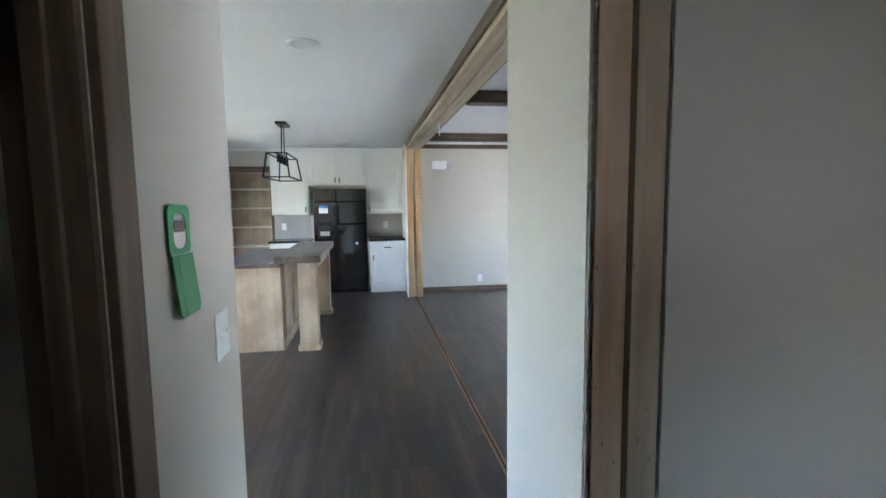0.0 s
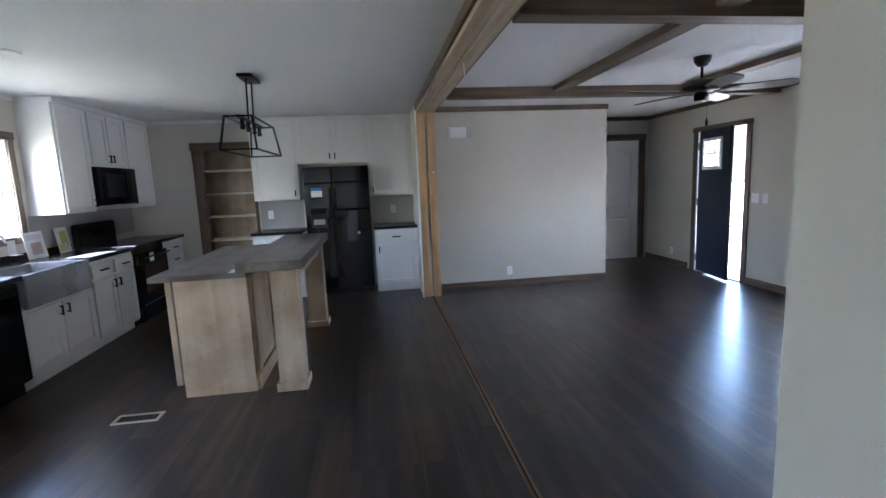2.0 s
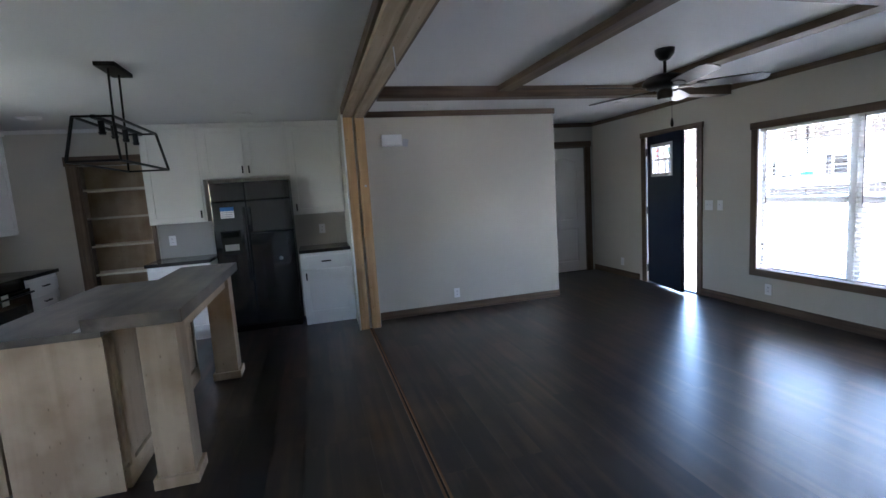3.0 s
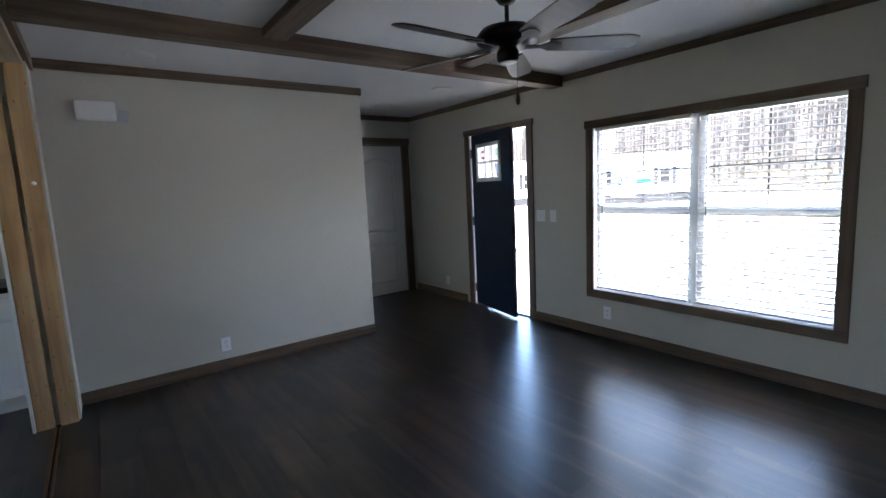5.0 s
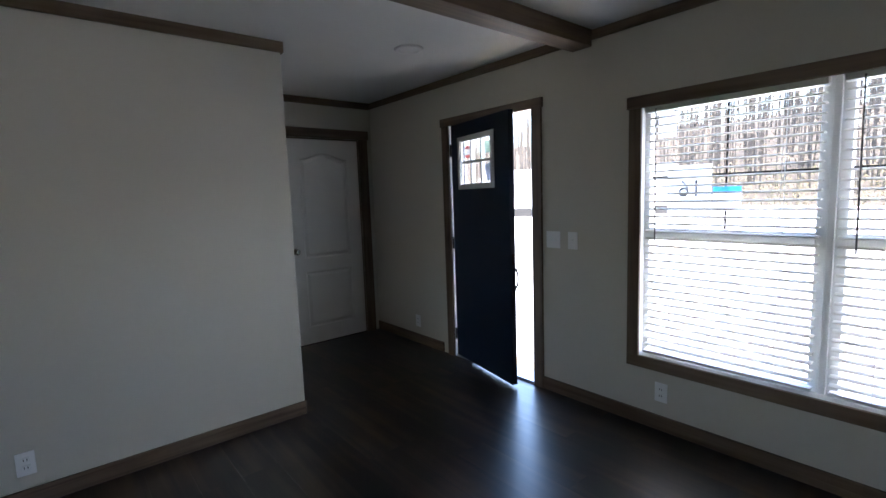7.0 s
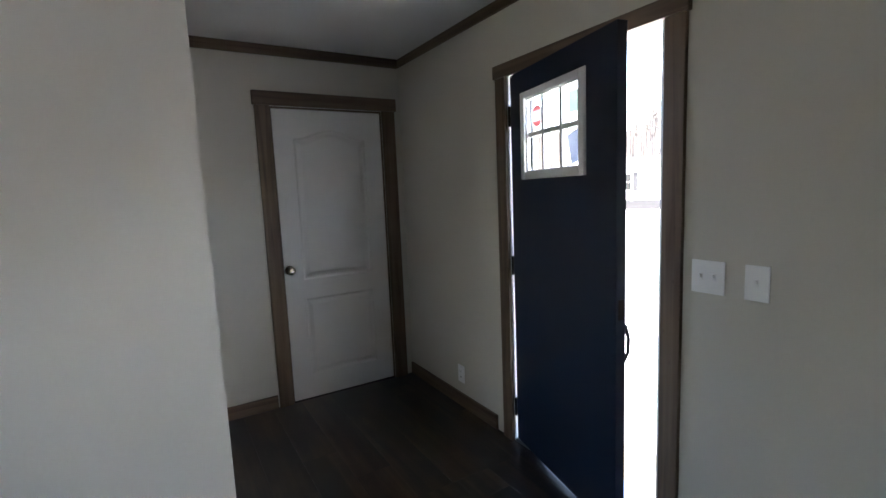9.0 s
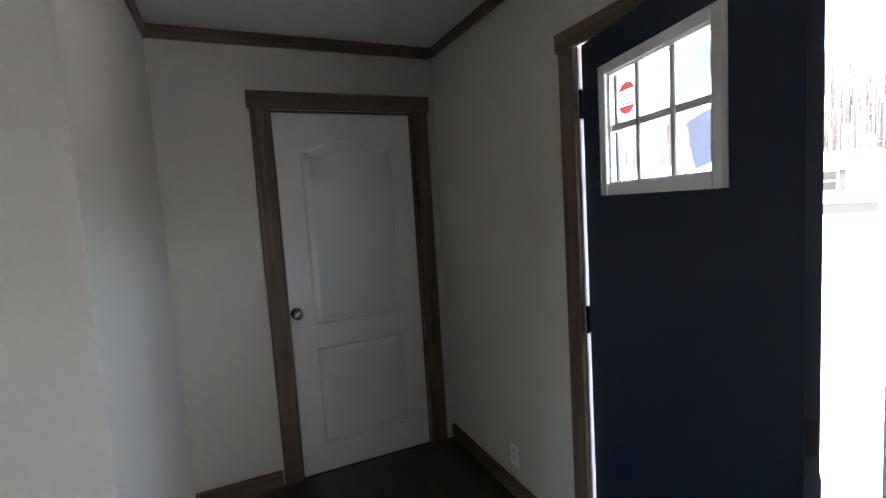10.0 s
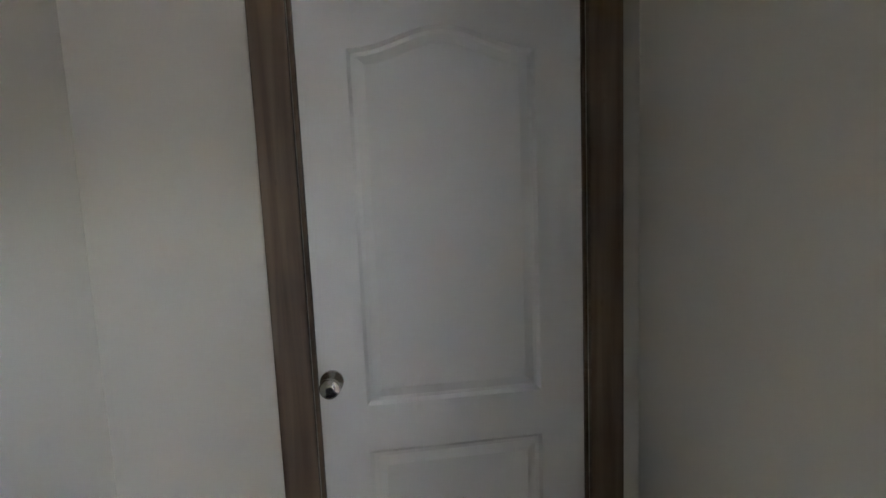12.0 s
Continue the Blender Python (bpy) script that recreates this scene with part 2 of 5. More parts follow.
def wall(name, axis, a0, a1, s0, s1, holes=(), label="greige vinyl-covered wall panel"):
    return structure(name, wall_boxes(bmesh.new(), axis, a0, a1, s0, s1, 0, ZC, holes), WALL, label, "wall")


wall("wall_east", "x", 4.75, 4.90, 1.20, 9.32, [(4.37, 6.20, 0.42, 1.945), (6.975, 7.905, 0.0, 2.07)], "greige outer wall with a wide window and the front door")
wall("wall_west", "x", -3.40, -3.25, 1.50, 9.30, [(5.27, 6.42, 1.13, 2.03), (2.70, 3.40, 0.43, 2.0)], "greige outer wall behind the kitchen counters")
wall("wall_north_kitchen", "y", 8.48, 8.60, -3.25, 0.60, [(-2.29, -1.62, 0.0, 2.03)], "greige kitchen end wall with the pantry opening")
wall("wall_north_living", "y", 7.76, 7.88, 0.838, 3.26, (), "plain greige wall at the end of the living room")
wall("wall_entry_west", "x", 3.14, 3.26, 7.88, 9.17, (), "greige side wall of the entry recess")
wall("wall_entry_north", "y", 9.17, 9.30, 3.14, 4.75, [(3.79, 4.592, 0.0, 2.055)], "greige end wall of the entry recess")
wall("wall_marriage_stub", "x", 0.60, 0.838, 7.495, 8.60, (), "short greige wall stub on the seam of the house")
wall("wall_hall_west", "x", -0.57, -0.45, -1.5, 1.71, [(0.12, 0.955, 0.0, 2.06)], "greige hall wall beside a dark doorway")
wall("wall_south_dining", "y", 1.59, 1.71, -3.25, -0.57)
wall("wall_hall_east", "x", 0.585, 0.715, 1.355, 2.08, (), "pale greige hall wall ending at an open stud edge")
wall("wall_south_living", "y", 1.96, 2.08, 0.88, 4.75)
wall("wall_south_inner", "y", 1.306, 1.45, 0.817, 2.60, (), "greige wall panel beside the bare studs")
wall("wall_back", "y", -1.62, -1.50, -0.57, 2.72)
# Opening out of view, added and sized to brighten the hall and studs.
wall("wall_back_east", "x", 2.60, 2.72, -1.50, 1.96, [(-0.50, -0.18, 0.85, 1.42)], "greige wall with an unseen opening added to light the hall")
wall("wall_dark_room_west", "x", -2.30, -2.20, -1.2, 1.59)
wall("wall_dark_room_south", "y", -1.3, -1.2, -2.30, -0.57)
wall("wall_pantry_back", "y", 9.08, 9.20, -2.50, -1.45)
wall("wall_pantry_west", "x", -2.50, -2.40, 8.60, 9.08)
wall("wall_pantry_east", "x", -1.55, -1.45, 8.60, 9.08)

bm = bmesh.new()
box(bm, -3.4, 4.9, -1.62, 9.32, ZC, ZC + 0.12)
structure("ceiling", bm, CEIL, "flat white textured ceiling", "ceiling")

floor = structure("floor", bx(-3.4, 4.9, -1.62, 9.32, -0.12, -0.0045), SUBFLOOR, "dark brown wood-look vinyl plank floor", "floor")


def trim_piece(name, x0, x1, y0, y1, z0, z1, axis, label, category="trim", bev=0.004, material=None):
    return structure(name, bx(x0, x1, y0, y1, z0, z1, bev=bev), (material or TRIM)[axis], label, category)


BASE = "brown stained wooden baseboard"
trim_piece("baseboard", 0.84, 3.262, 7.745, 7.76, 0, 0.092, "x", BASE, "baseboard")
trim_piece("baseboard", 3.26, 3.273, 7.76, 9.17, 0, 0.092, "y", BASE, "baseboard")
trim_piece("baseboard", 3.275, 3.69, 9.155, 9.17, 0, 0.092, "x", BASE, "baseboard")
trim_piece("baseboard", 4.735, 4.75, 8.045, 9.17, 0, 0.092, "y", BASE, "baseboard")
trim_piece("baseboard", 4.735, 4.75, 2.08, 6.905, 0, 0.092, "y", BASE, "baseboard")
trim_piece("baseboard", 0.90, 4.735, 2.08, 2.095, 0, 0.092, "x", BASE, "baseboard")
CROWN = "brown stained wooden crown board at the ceiling"
trim_piece("crown_trim", 0.84, 3.275, 7.738, 7.76, 2.372, 2.438, "x", CROWN)
trim_piece("crown_trim", 3.26, 3.276, 7.76, 9.17, 2.37, 2.438, "y", CROWN)
trim_piece("crown_trim", 3.276, 4.7355, 9.152, 9.17, 2.372, 2.438, "x", CROWN)
trim_piece("crown_trim", 4.736, 4.75, 2.08, 9.17, 2.378, 2.438, "y", CROWN)
trim_piece("crown_trim", 0.86, 4.7355, 2.08, 2.10, 2.37, 2.438, "x", CROWN)
WCROWN = "narrow white crown strip above the kitchen"
for n, a in (("crown_trim", (-3.25, -3.232, 1.71, 6.575, 2.39, 2.438)), ("crown_trim", (-2.93, -1.58, 8.462, 8.48, 2.395, 2.438))):
    structure(n, bx(*a, bev=0.004), WHITE, WCROWN, "trim")

# ceiling beams of the living room
BEAM = "brown stained box beam on the living room ceiling"
for a, ax in (((0.86, 4.735, 6.49, 6.63, 2.335, 2.4385), "x"), ((0.86, 4.735, 4.06, 4.20, 2.335, 2.4385), "x"),
              ((1.99, 2.135, 2.10, 4.06, 2.385, 2.438), "y"), ((1.99, 2.135, 4.20, 6.49, 2.385, 2.438), "y"),
              ((3.47, 3.615, 2.10, 4.06, 2.385, 2.438), "y"), ((3.47, 3.615, 4.20, 6.49, 2.385, 2.438), "y")):
    solid("ceiling_beam", bx(*a, bev=0.003), TRIM[ax], BEAM, "ceiling beam", "living room ceiling beams")

# marriage line: ridge beam of two raw boards, posts and floor seam
ridge = thing("marriage_beam", (SEAM, 4.75, 2.33), "raw double lumber beam with brown edge trim under the ceiling", "beam")
part("board", bx(0.612, SEAM - 0.004, 2.08, 7.496, 2.335, 2.437, bev=0.003), PALE["y"], ridge, "pale raw lumber board")
part("board", bx(SEAM + 0.004, 0.824, 2.08, 7.496, 2.328, 2.437, bev=0.003), PALE["y"], ridge, "pale raw lumber board")
part("edge_trim", bx(0.588, 0.610, 2.08, 7.44, 2.365, 2.437, bev=0.003), TRIM["y"], ridge, "brown stained trim strip")
part("edge_trim", bx(0.827, 0.858, 2.10, 7.74, 2.352, 2.437, bev=0.003), TRIM["y"], ridge, "brown stained trim strip")
string = bmesh.new()
rod(string, (0.742, 5.02, 2.33), (0.75, 5.02, 2.19), 0.004)
solid("hanging_strip", string, VINYL, "white strip of wrap hanging from the seam beam", "strip")
for x0, x1, mt in ((0.606, SEAM - 0.015, RAW), (SEAM + 0.013, 0.829, RAW)):
    st = solid("stud", bx(x0, x1, 7.452, 7.492, 0, 2.335, bev=0.003), mt["z"], "bare knotty pine stud on the seam of the house", "stud", "seam studs")
solid("wall_edge_strip", bx(0.588, 0.605, 7.44, 7.494, 0, 2.36, bev=0.002), VINYL, "white wall panel edge beside the bare stud", "edge strip")
solid("cable_clip", lathe(bmesh.new(), [(0.012, 0), (0.014, 0.006), (0.006, 0.012)], pose(0.79, 7.452, 1.60, 90, 0, 0), 12), PLASTIC, "small white round clip nailed on the stud", "clip")
for x0, x1, mt in ((0.600, 0.696, HALLWOOD), (0.714, 0.808, PALE)):
    solid("stud", bx(x0, x1, 1.312, 1.352, 0, ZC - 0.002, bev=0.003), mt["z"], "bare lumber stud with a dark gap beside it", "stud", "seam studs")


def ragged_edge(name, x0, x1, y0, y1):
    bm = bmesh.new()
    rnd = random.Random(name + str(x0))
    z = 0.0
    while z < ZC - 0.05:
        h = min(rnd.uniform(0.015, 0.06), ZC - 0.004 - z)
        box(bm, x0 + rnd.uniform(-0.0015, 0.0015), x1 + rnd.uniform(-0.0015, 0.0015), y0 - rnd.uniform(0, 0.004), y1, z, z + h)
        z += h
    return solid(name, bm, GREYGASKET, "rough torn grey edge of the wall panel", "panel edge")


ragged_edge("panel_edge", 0.587, 0.597, 1.320, 1.334)
structure("wall_hall_edge", bx(0.585, 0.5985, 1.3345, 1.355, 0, ZC - 0.003), WALL, "pale greige edge of the hall wall panel", "wall")
ragged_edge("panel_edge", 0.811, 0.8165, 1.312, 1.36)
solid("wall_edge_strip", bx(0.720, 0.880, 2.06, 2.078, 0, 2.325, bev=0.003), VINYL, "pale panel strip closing the wall end", "edge strip")

seam = thing("floor_seam", (SEAM, 4.76, 0.0), "open floor joint with orange-brown wooden edges and a dark gap", "floor seam", kind="structure")
for x0, x1 in ((SEAM - 0.021, SEAM - 0.008), (SEAM + 0.007, SEAM + 0.019)):
    part("edge_strip", bx(x0, x1, 2.08, 7.452, -0.004, 0.006, bev=0.001), EDGE, seam)
part("gap", bx(SEAM - 0.008, SEAM + 0.007, 2.08, 7.452, -0.0042, -0.0035), SUBFLOOR, seam, "dark open gap")


# ---- windows with blinds ----
def window_unit(name, x_in, side, y0, y1, z0, z1, label, plain=False):
    """A vinyl window in a wall of constant x: single-hung, or one plain pane. side: +1 where outdoors is at greater x."""
    w = thing(name, (x_in + side * 0.10, (y0 + y1) / 2, z0), label, "window", kind="structure")
    def xs(a, b):
        p, q = x_in + side * a, x_in + side * b
        return min(p, q), max(p, q)
    a, b = xs(0.085, 0.145)
    f = 0.045
    bm = bmesh.new()
    box(bm, a, b, y0, y0 + f, z0, z1, bev=0.004)
    box(bm, a, b, y1 - f, y1, z0, z1, bev=0.004)
    box(bm, a, b, y0 + f, y1 - f, z0, z0 + f, bev=0.004)
    box(bm, a, b, y0 + f, y1 - f, z1 - f, z1, bev=0.004)
    part("window_frame", bm, VINYL, w, "white vinyl frame")
    g0, g1 = xs(0.112, 0.116)
    if plain:
        part("pane", bx(g0, g1, y0 + f, y1 - f, z0 + f, z1 - f), PANE, w, "clear glass").visible_shadow = False
        return w
    zm = (z0 + z1) / 2
    a, b = xs(0.080, 0.128)
    part("meeting_rail", bx(a, b, y0 + f - 0.004, y1 - f + 0.004, zm - 0.03, zm + 0.03, bev=0.004), VINYL, w)
    for q0, q1 in ((z0 + f, zm - 0.03), (zm + 0.03, z1 - f)):
        pane = part("pane", bx(g0, g1, y0 + f, y1 - f, q0, q1), PANE, w, "clear glass")
        pane.visible_shadow = False
    m0, m1 = xs(0.118, 0.126)
    ym, zq = (y0 + y1) / 2, (zm + z1) / 2 - 0.05
    part("muntin", bx(m0, m1, ym - 0.005, ym + 0.005, zm + 0.03, z1 - f), BLACKMATT, w, "thin dark muntin")
    part("muntin", bx(m0, m1, y0 + f, ym - 0.005, zq - 0.005, zq + 0.005), BLACKMATT, w, "thin dark muntin")
    part("muntin", bx(m0, m1, ym + 0.005, y1 - f, zq - 0.005, zq + 0.005), BLACKMATT, w, "thin dark muntin")
    return w


def slat_mesh(length, name="slat"):
    bm = bmesh.new()
    n, wd = 7, 0.047
    top, bot = [], []
    for i in range(n):
        u = -wd / 2 + wd * i / (n - 1)
        c = 0.0060 * (1 - (2 * u / wd) ** 2)
        top.append((u, c))
        bot.append((u, c - 0.0042))
    prism(bm, top + bot[::-1], "y", -length / 2, length / 2)
    return finish(bm, name, SLATMAT)


def blind(x_mid, y0, y1, z0, z1, tilt, label):
    b = thing("window_blind", (x_mid, (y0 + y1) / 2, z0), label, "blind", "living room blinds")
    me = slat_mesh(y1 - y0 - 0.012)
    part("head_rail", bx(x_mid - 0.028, x_mid + 0.028, y0, y1, z1 - 0.045, z1, bev=0.003), VINYL, b)
    part("bottom_rail", bx(x_mid - 0.025, x_mid + 0.025, y0 + 0.004, y1 - 0.004, z0 + 0.002, z0 + 0.02, bev=0.004), VINYL, b)
    z = z0 + 0.055
    while z < z1 - 0.06:
        s = new("slat", me)
        s.parent = b
        s.matrix_basis = pose(0, 0, z - z0, 0, tilt, 0)
        z += 0.0435
    for yy in (y0 + 0.16, y1 - 0.16):
        bm = bmesh.new()
        rod(bm, (x_mid - 0.026, yy, z0 + 0.01), (x_mid - 0.026, yy, z1 - 0.03), 0.0011, seg=6)
        rod(bm, (x_mid + 0.026, yy, z0 + 0.01), (x_mid + 0.026, yy, z1 - 0.03), 0.0011, seg=6)
        part("ladder_cord", bm, VINYL, b)
    bm = rod(bmesh.new(), (x_mid - 0.036, y1 - 0.07, z1 - 0.03), (x_mid - 0.036, y1 - 0.075, z1 - 0.80), 0.004, seg=8)
    part("tilt_wand", bm, paint("grey_wand", (0.10, 0.10, 0.10), rough=0.3), b, "dark grey tilt wand")
    return b


def casing(name, x_face, side, y0, y1, z0, z1, wt, wb, ws, label, sill=True):
    """Brown boards round an opening y0..y1, z0..z1; x_face is the wall face and side points into the room."""
    c = thing(name, (x_face, (y0 + y1) / 2, z0 if sill else 0), label, "window trim" if sill else "door trim", kind="structure")
    a, b = sorted((x_face, x_face + side * 0.020))
    at, bt = sorted((x_face, x_face + side * 0.026))
    part("head_board", bx(at, bt, y0 - ws - 0.012, y1 + ws + 0.012, z1, z1 + wt, bev=0.004), TRIM["y"], c)
    lo = z0 - wb if sill else 0.0
    part("side_board", bx(a, b, y0 - ws, y0, lo + (wb if sill else 0), z1, bev=0.003), TRIM["z"], c)
    part("side_board", bx(a, b, y1, y1 + ws, lo + (wb if sill else 0), z1, bev=0.003), TRIM["z"], c)
    if sill:
        part("sill_board", bx(a, b, y0 - ws, y1 + ws, lo, z0, bev=0.003), TRIM["y"], c)
    return c


LIV = (4.385, 6.182, 0.434, 1.93)
window_unit("window_1", 4.75, 1, 5.305, 6.20, 0.42, 1.945, "white vinyl single-hung window beside the front door")
window_unit("window_2", 4.75, 1, 4.37, 5.275, 0.42, 1.945, "white vinyl single-hung window next to its twin")
solid("window_mullion", bx(4.822, 4.897, 5.2755, 5.3045, 0.423, 1.942, bev=0.003), VINYL, "white vertical mullion between the paired windows", "mullion", kind="structure")
structure("window_jamb", wall_boxes(bmesh.new(), "x", 4.752, 4.834, 4.372, 6.198, 0.422, 1.943, [(4.382, 6.188, 0.434, 1.932)]), VINYL, "white lining of the living room window opening", "window lining")
casing("window_trim", 4.75, -1, 4.385, 6.164, 0.436, 1.912, 0.070, 0.072, 0.074, "brown stained boards framing the living room window")
blind(4.795, 5.318, 6.160, 0.446, 1.93, -4, "white slatted blind lowered over the window, slats open")
blind(4.795, 4.395, 5.262, 0.446, 1.93, -4, "white slatted blind lowered over the window, slats open")

window_unit("window_3", -3.25, -1, 5.27, 6.42, 1.13, 2.03, "white vinyl window over the kitchen sink", plain=True)
casing("window_trim", -3.25, 1, 5.275, 6.415, 1.135, 2.025, 0.07, 0.06, 0.07, "brown stained boards framing the kitchen window")
structure("window_jamb", wall_boxes(bmesh.new(), "x", -3.334, -3.252, 5.272, 6.418, 1.132, 2.028, [(5.282, 6.408, 1.142, 2.018)]), VINYL, "white lining of the kitchen window opening", "window lining")
# Unseen window, added so that skylight reaches the island and hall wall.
window_unit("unseen_fill_window", -3.25, -1, 2.70, 3.40, 0.43, 2.0, "unseen white vinyl window added to light the dining side")
casing("window_trim", -3.25, 1, 2.705, 3.395, 0.435, 1.995, 0.07, 0.06, 0.07, "brown stained boards framing the added, unseen dining window")

# ---- front door ----
casing("front_door_trim", 4.75, -1, 6.972, 7.890, 0, 2.035, 0.068, 0, 0.080, "brown stained boards framing the front door", sill=False)
jamb = thing("front_door_frame", (4.82, 7.44, 0), "white door frame with a metal threshold", "door frame", kind="structure")
part("jamb", bx(4.752, 4.898, 6.977, 6.995, 0, 2.05, bev=0.002), VINYL, jamb)
part("jamb", bx(4.752, 4.898, 7.885, 7.903, 0, 2.05, bev=0.002), VINYL, jamb)
part("jamb", bx(4.752, 4.898, 6.977, 7.903, 2.051, 2.068, bev=0.002), VINYL, jamb)
part("threshold", bx(4.752, 4.93, 6.996, 7.884, -0.004, 0.018, bev=0.004), STEEL, jamb, "worn aluminium threshold")
part("weather_strip", bx(4.86, 4.872, 6.996, 7.008, 0.02, 2.05), BLACKMATT, jamb)

DM = Matrix.Translation((4.757, 7.872, 0.0)) @ Matrix.Rotation(radians(-90 - 12.3), 4, "Z")
# local x runs from the hinge to the free edge, y to the outdoors side, z up
fd = thing("front_door", (4.757, 7.872, 0.02), "navy blue front door with six white-framed panes, standing ajar", "door")
W, T = 0.838, 0.044
bm = bmesh.new()
for u0, u1, z0, z1 in ((0, 0.14, 0.022, 2.035), (0.632, W, 0.022, 2.035), (0.14, 0.632, 0.022, 1.515), (0.14, 0.632, 1.905, 2.035)):
    box(bm, u0, u1, 0, T, z0, z1, m=DM)
slab = part("slab", bm, NAVY, fd, "navy blue painted steel slab")
bm = bmesh.new()
for v0, v1 in ((-0.009, 0.0), (T, T + 0.009)):
    for u0, u1, z0, z1 in ((0.124, 0.158, 1.500, 1.918), (0.614, 0.648, 1.500, 1.918), (0.158, 0.614, 1.500, 1.528), (0.158, 0.614, 1.892, 1.918)):
        box(bm, u0, u1, v0, v1, z0, z1, bev=0.003, m=DM)
lite = part("lite_frame", bm, VINYL, fd, "white moulded lite frame")
for v0, v1 in ((-0.0045, -0.0005), (T + 0.0005, T + 0.0045)):
    bm = bmesh.new()
    for u0, u1, z0, z1 in ((0.118, 0.1235, 1.494, 1.924), (0.6485, 0.654, 1.494, 1.924), (0.1235, 0.6485, 1.494, 1.4995), (0.1235, 0.6485, 1.9185, 1.924)):
        box(bm, u0, u1, v0, v1, z0, z1, m=DM)
    part("lip", bm, VINYL, lite)
bm = bmesh.new()
for u0, u1, z0, z1 in ((0.1585, 0.168, 1.5285, 1.8915), (0.604, 0.6135, 1.5285, 1.8915), (0.168, 0.604, 1.5285, 1.538), (0.168, 0.604, 1.882, 1.8915)):
    box(bm, u0, u1, 0.003, T / 2 - 0.003, z0, z1, m=DM)
part("glazing_bead", bm, VINYL, lite)
for u in (0.310, 0.462):
    part("muntin", bx(u - 0.008, u + 0.008, 0.006, T - 0.006, 1.538, 1.882, bev=0.003, m=DM), VINYL, lite)
part("muntin", bx(0.168, 0.604, 0.007, T - 0.007, 1.704, 1.720, bev=0.003, m=DM), VINYL, lite)
pane = part("pane", bx(0.159, 0.613, T / 2 - 0.002, T / 2 + 0.002, 1.536, 1.884, m=DM), PANE, lite, "clear glass")
pane.visible_shadow = False
for z in (0.21, 1.03, 1.83):
    bm = bx(-0.012, 0.004, 0.004, T - 0.004, z - 0.05, z + 0.05, bev=0.001, m=DM)
    rod(bm, DM @ Vector((-0.006, -0.006, z - 0.052)), DM @ Vector((-0.006, -0.006, z + 0.052)), 0.007)
    part("hinge", bm, BRONZE, fd, "dark metal hinge")
HANDLE = bmesh.new()
pts = [(0.785, T + 0.004, 0.90), (0.785, T + 0.045, 0.885), (0.785, T + 0.06, 0.83), (0.785, T + 0.058, 0.77), (0.785, T + 0.035, 0.735), (0.785, T + 0.004, 0.73)]
for p, q in zip(pts, pts[1:]):
    rod(HANDLE, DM @ Vector(p), DM @ Vector(q), 0.008)
part("pull_handle", HANDLE, BRONZE, fd, "curved dark pull handle")
part("latch_plate", bx(W - 0.001, W + 0.002, 0.010, T - 0.010, 0.93, 1.01, m=DM), BRONZE, fd)

RED = sheet("red_print", (0.55, 0.20, 0.18), 0.5)
THIN = sheet("thin_white_label", (0.82, 0.82, 0.80), 0.5)
PAPER = paint("white_paper", (0.80, 0.80, 0.78), rough=0.7)
GREYPRINT = paint("grey_print", (0.30, 0.31, 0.33), rough=0.7)
sticker = thing("door_sticker", DM @ Vector((0.238, T / 2 - 0.004, 1.745)), "round red and white warning sticker on the door glass", "sticker")
zc = 1.796
def disc_slice(a0, a1):
    """The outline of a slice of the round sticker between two angles, closed by a straight cut."""
    return [(0.238 + 0.049 * math.cos(radians(a0 + (a1 - a0) * k / 12)), zc + 0.051 * math.sin(radians(a0 + (a1 - a0) * k / 12))) for k in range(13)]


for a0, a1 in ((28, 152), (208, 332)):
    part("cap", prism(bmesh.new(), disc_slice(a0, a1), "y", T / 2 - 0.0038, T / 2 - 0.0032, DM), RED, sticker, "red printed cap")
part("band", prism(bmesh.new(), disc_slice(-27, 27) + disc_slice(153, 207), "y", T / 2 - 0.0038, T / 2 - 0.0032, DM), THIN, sticker, "white band with small grey print")
for k in range(4):
    part("print_line", bx(0.203, 0.273 - 0.012 * (k % 2), T / 2 - 0.0054, T / 2 - 0.0049, zc + 0.016 - k * 0.012, zc + 0.020 - k * 0.012, m=DM), GREYPRINT, sticker)
solid("glass_label", bx(0.505, 0.604, T / 2 - 0.0042, T / 2 - 0.0034, 1.765, 1.855, m=DM), sheet("pale_green_print", (0.60, 0.68, 0.60), 0.5), "pale green printed label stuck on the door glass", "label")
solid("glass_label", box(bmesh.new(), -0.045, 0.045, -0.0004, 0.0004, -0.065, 0.065, m=DM @ pose(0.555, T / 2 - 0.0040, 1.62, 0, -14, 0)), sheet("grey_label", (0.45, 0.47, 0.52), 0.5), "grey label stuck askew on the door glass", "label")

# ---- interior door of the entry ----
casing_y = thing("entry_door_trim", (4.19, 9.16, 0), "dark brown stained boards framing the white entry door", "door trim", kind="structure")
part("side_board", bx(3.698, 3.792, 9.148, 9.17, 0, 2.055, bev=0.003), TRIM["z"], casing_y)
part("side_board", bx(4.590, 4.690, 9.148, 9.17, 0, 2.055, bev=0.003), TRIM["z"], casing_y)
part("head_board", bx(3.686, 4.704, 9.143, 9.17, 2.056, 2.146, bev=0.004), TRIM["x"], casing_y)
part("jamb", bx(3.7925, 3.803, 9.1705, 9.298, 0, 2.043, bev=0.002), TRIM["z"], casing_y)
part("jamb", bx(4.579, 4.5895, 9.1705, 9.298, 0, 2.043, bev=0.002), TRIM["z"], casing_y)
part("jamb", bx(3.7925, 4.5895, 9.1705, 9.298, 2.0435, 2.054, bev=0.002), TRIM["x"], casing_y)
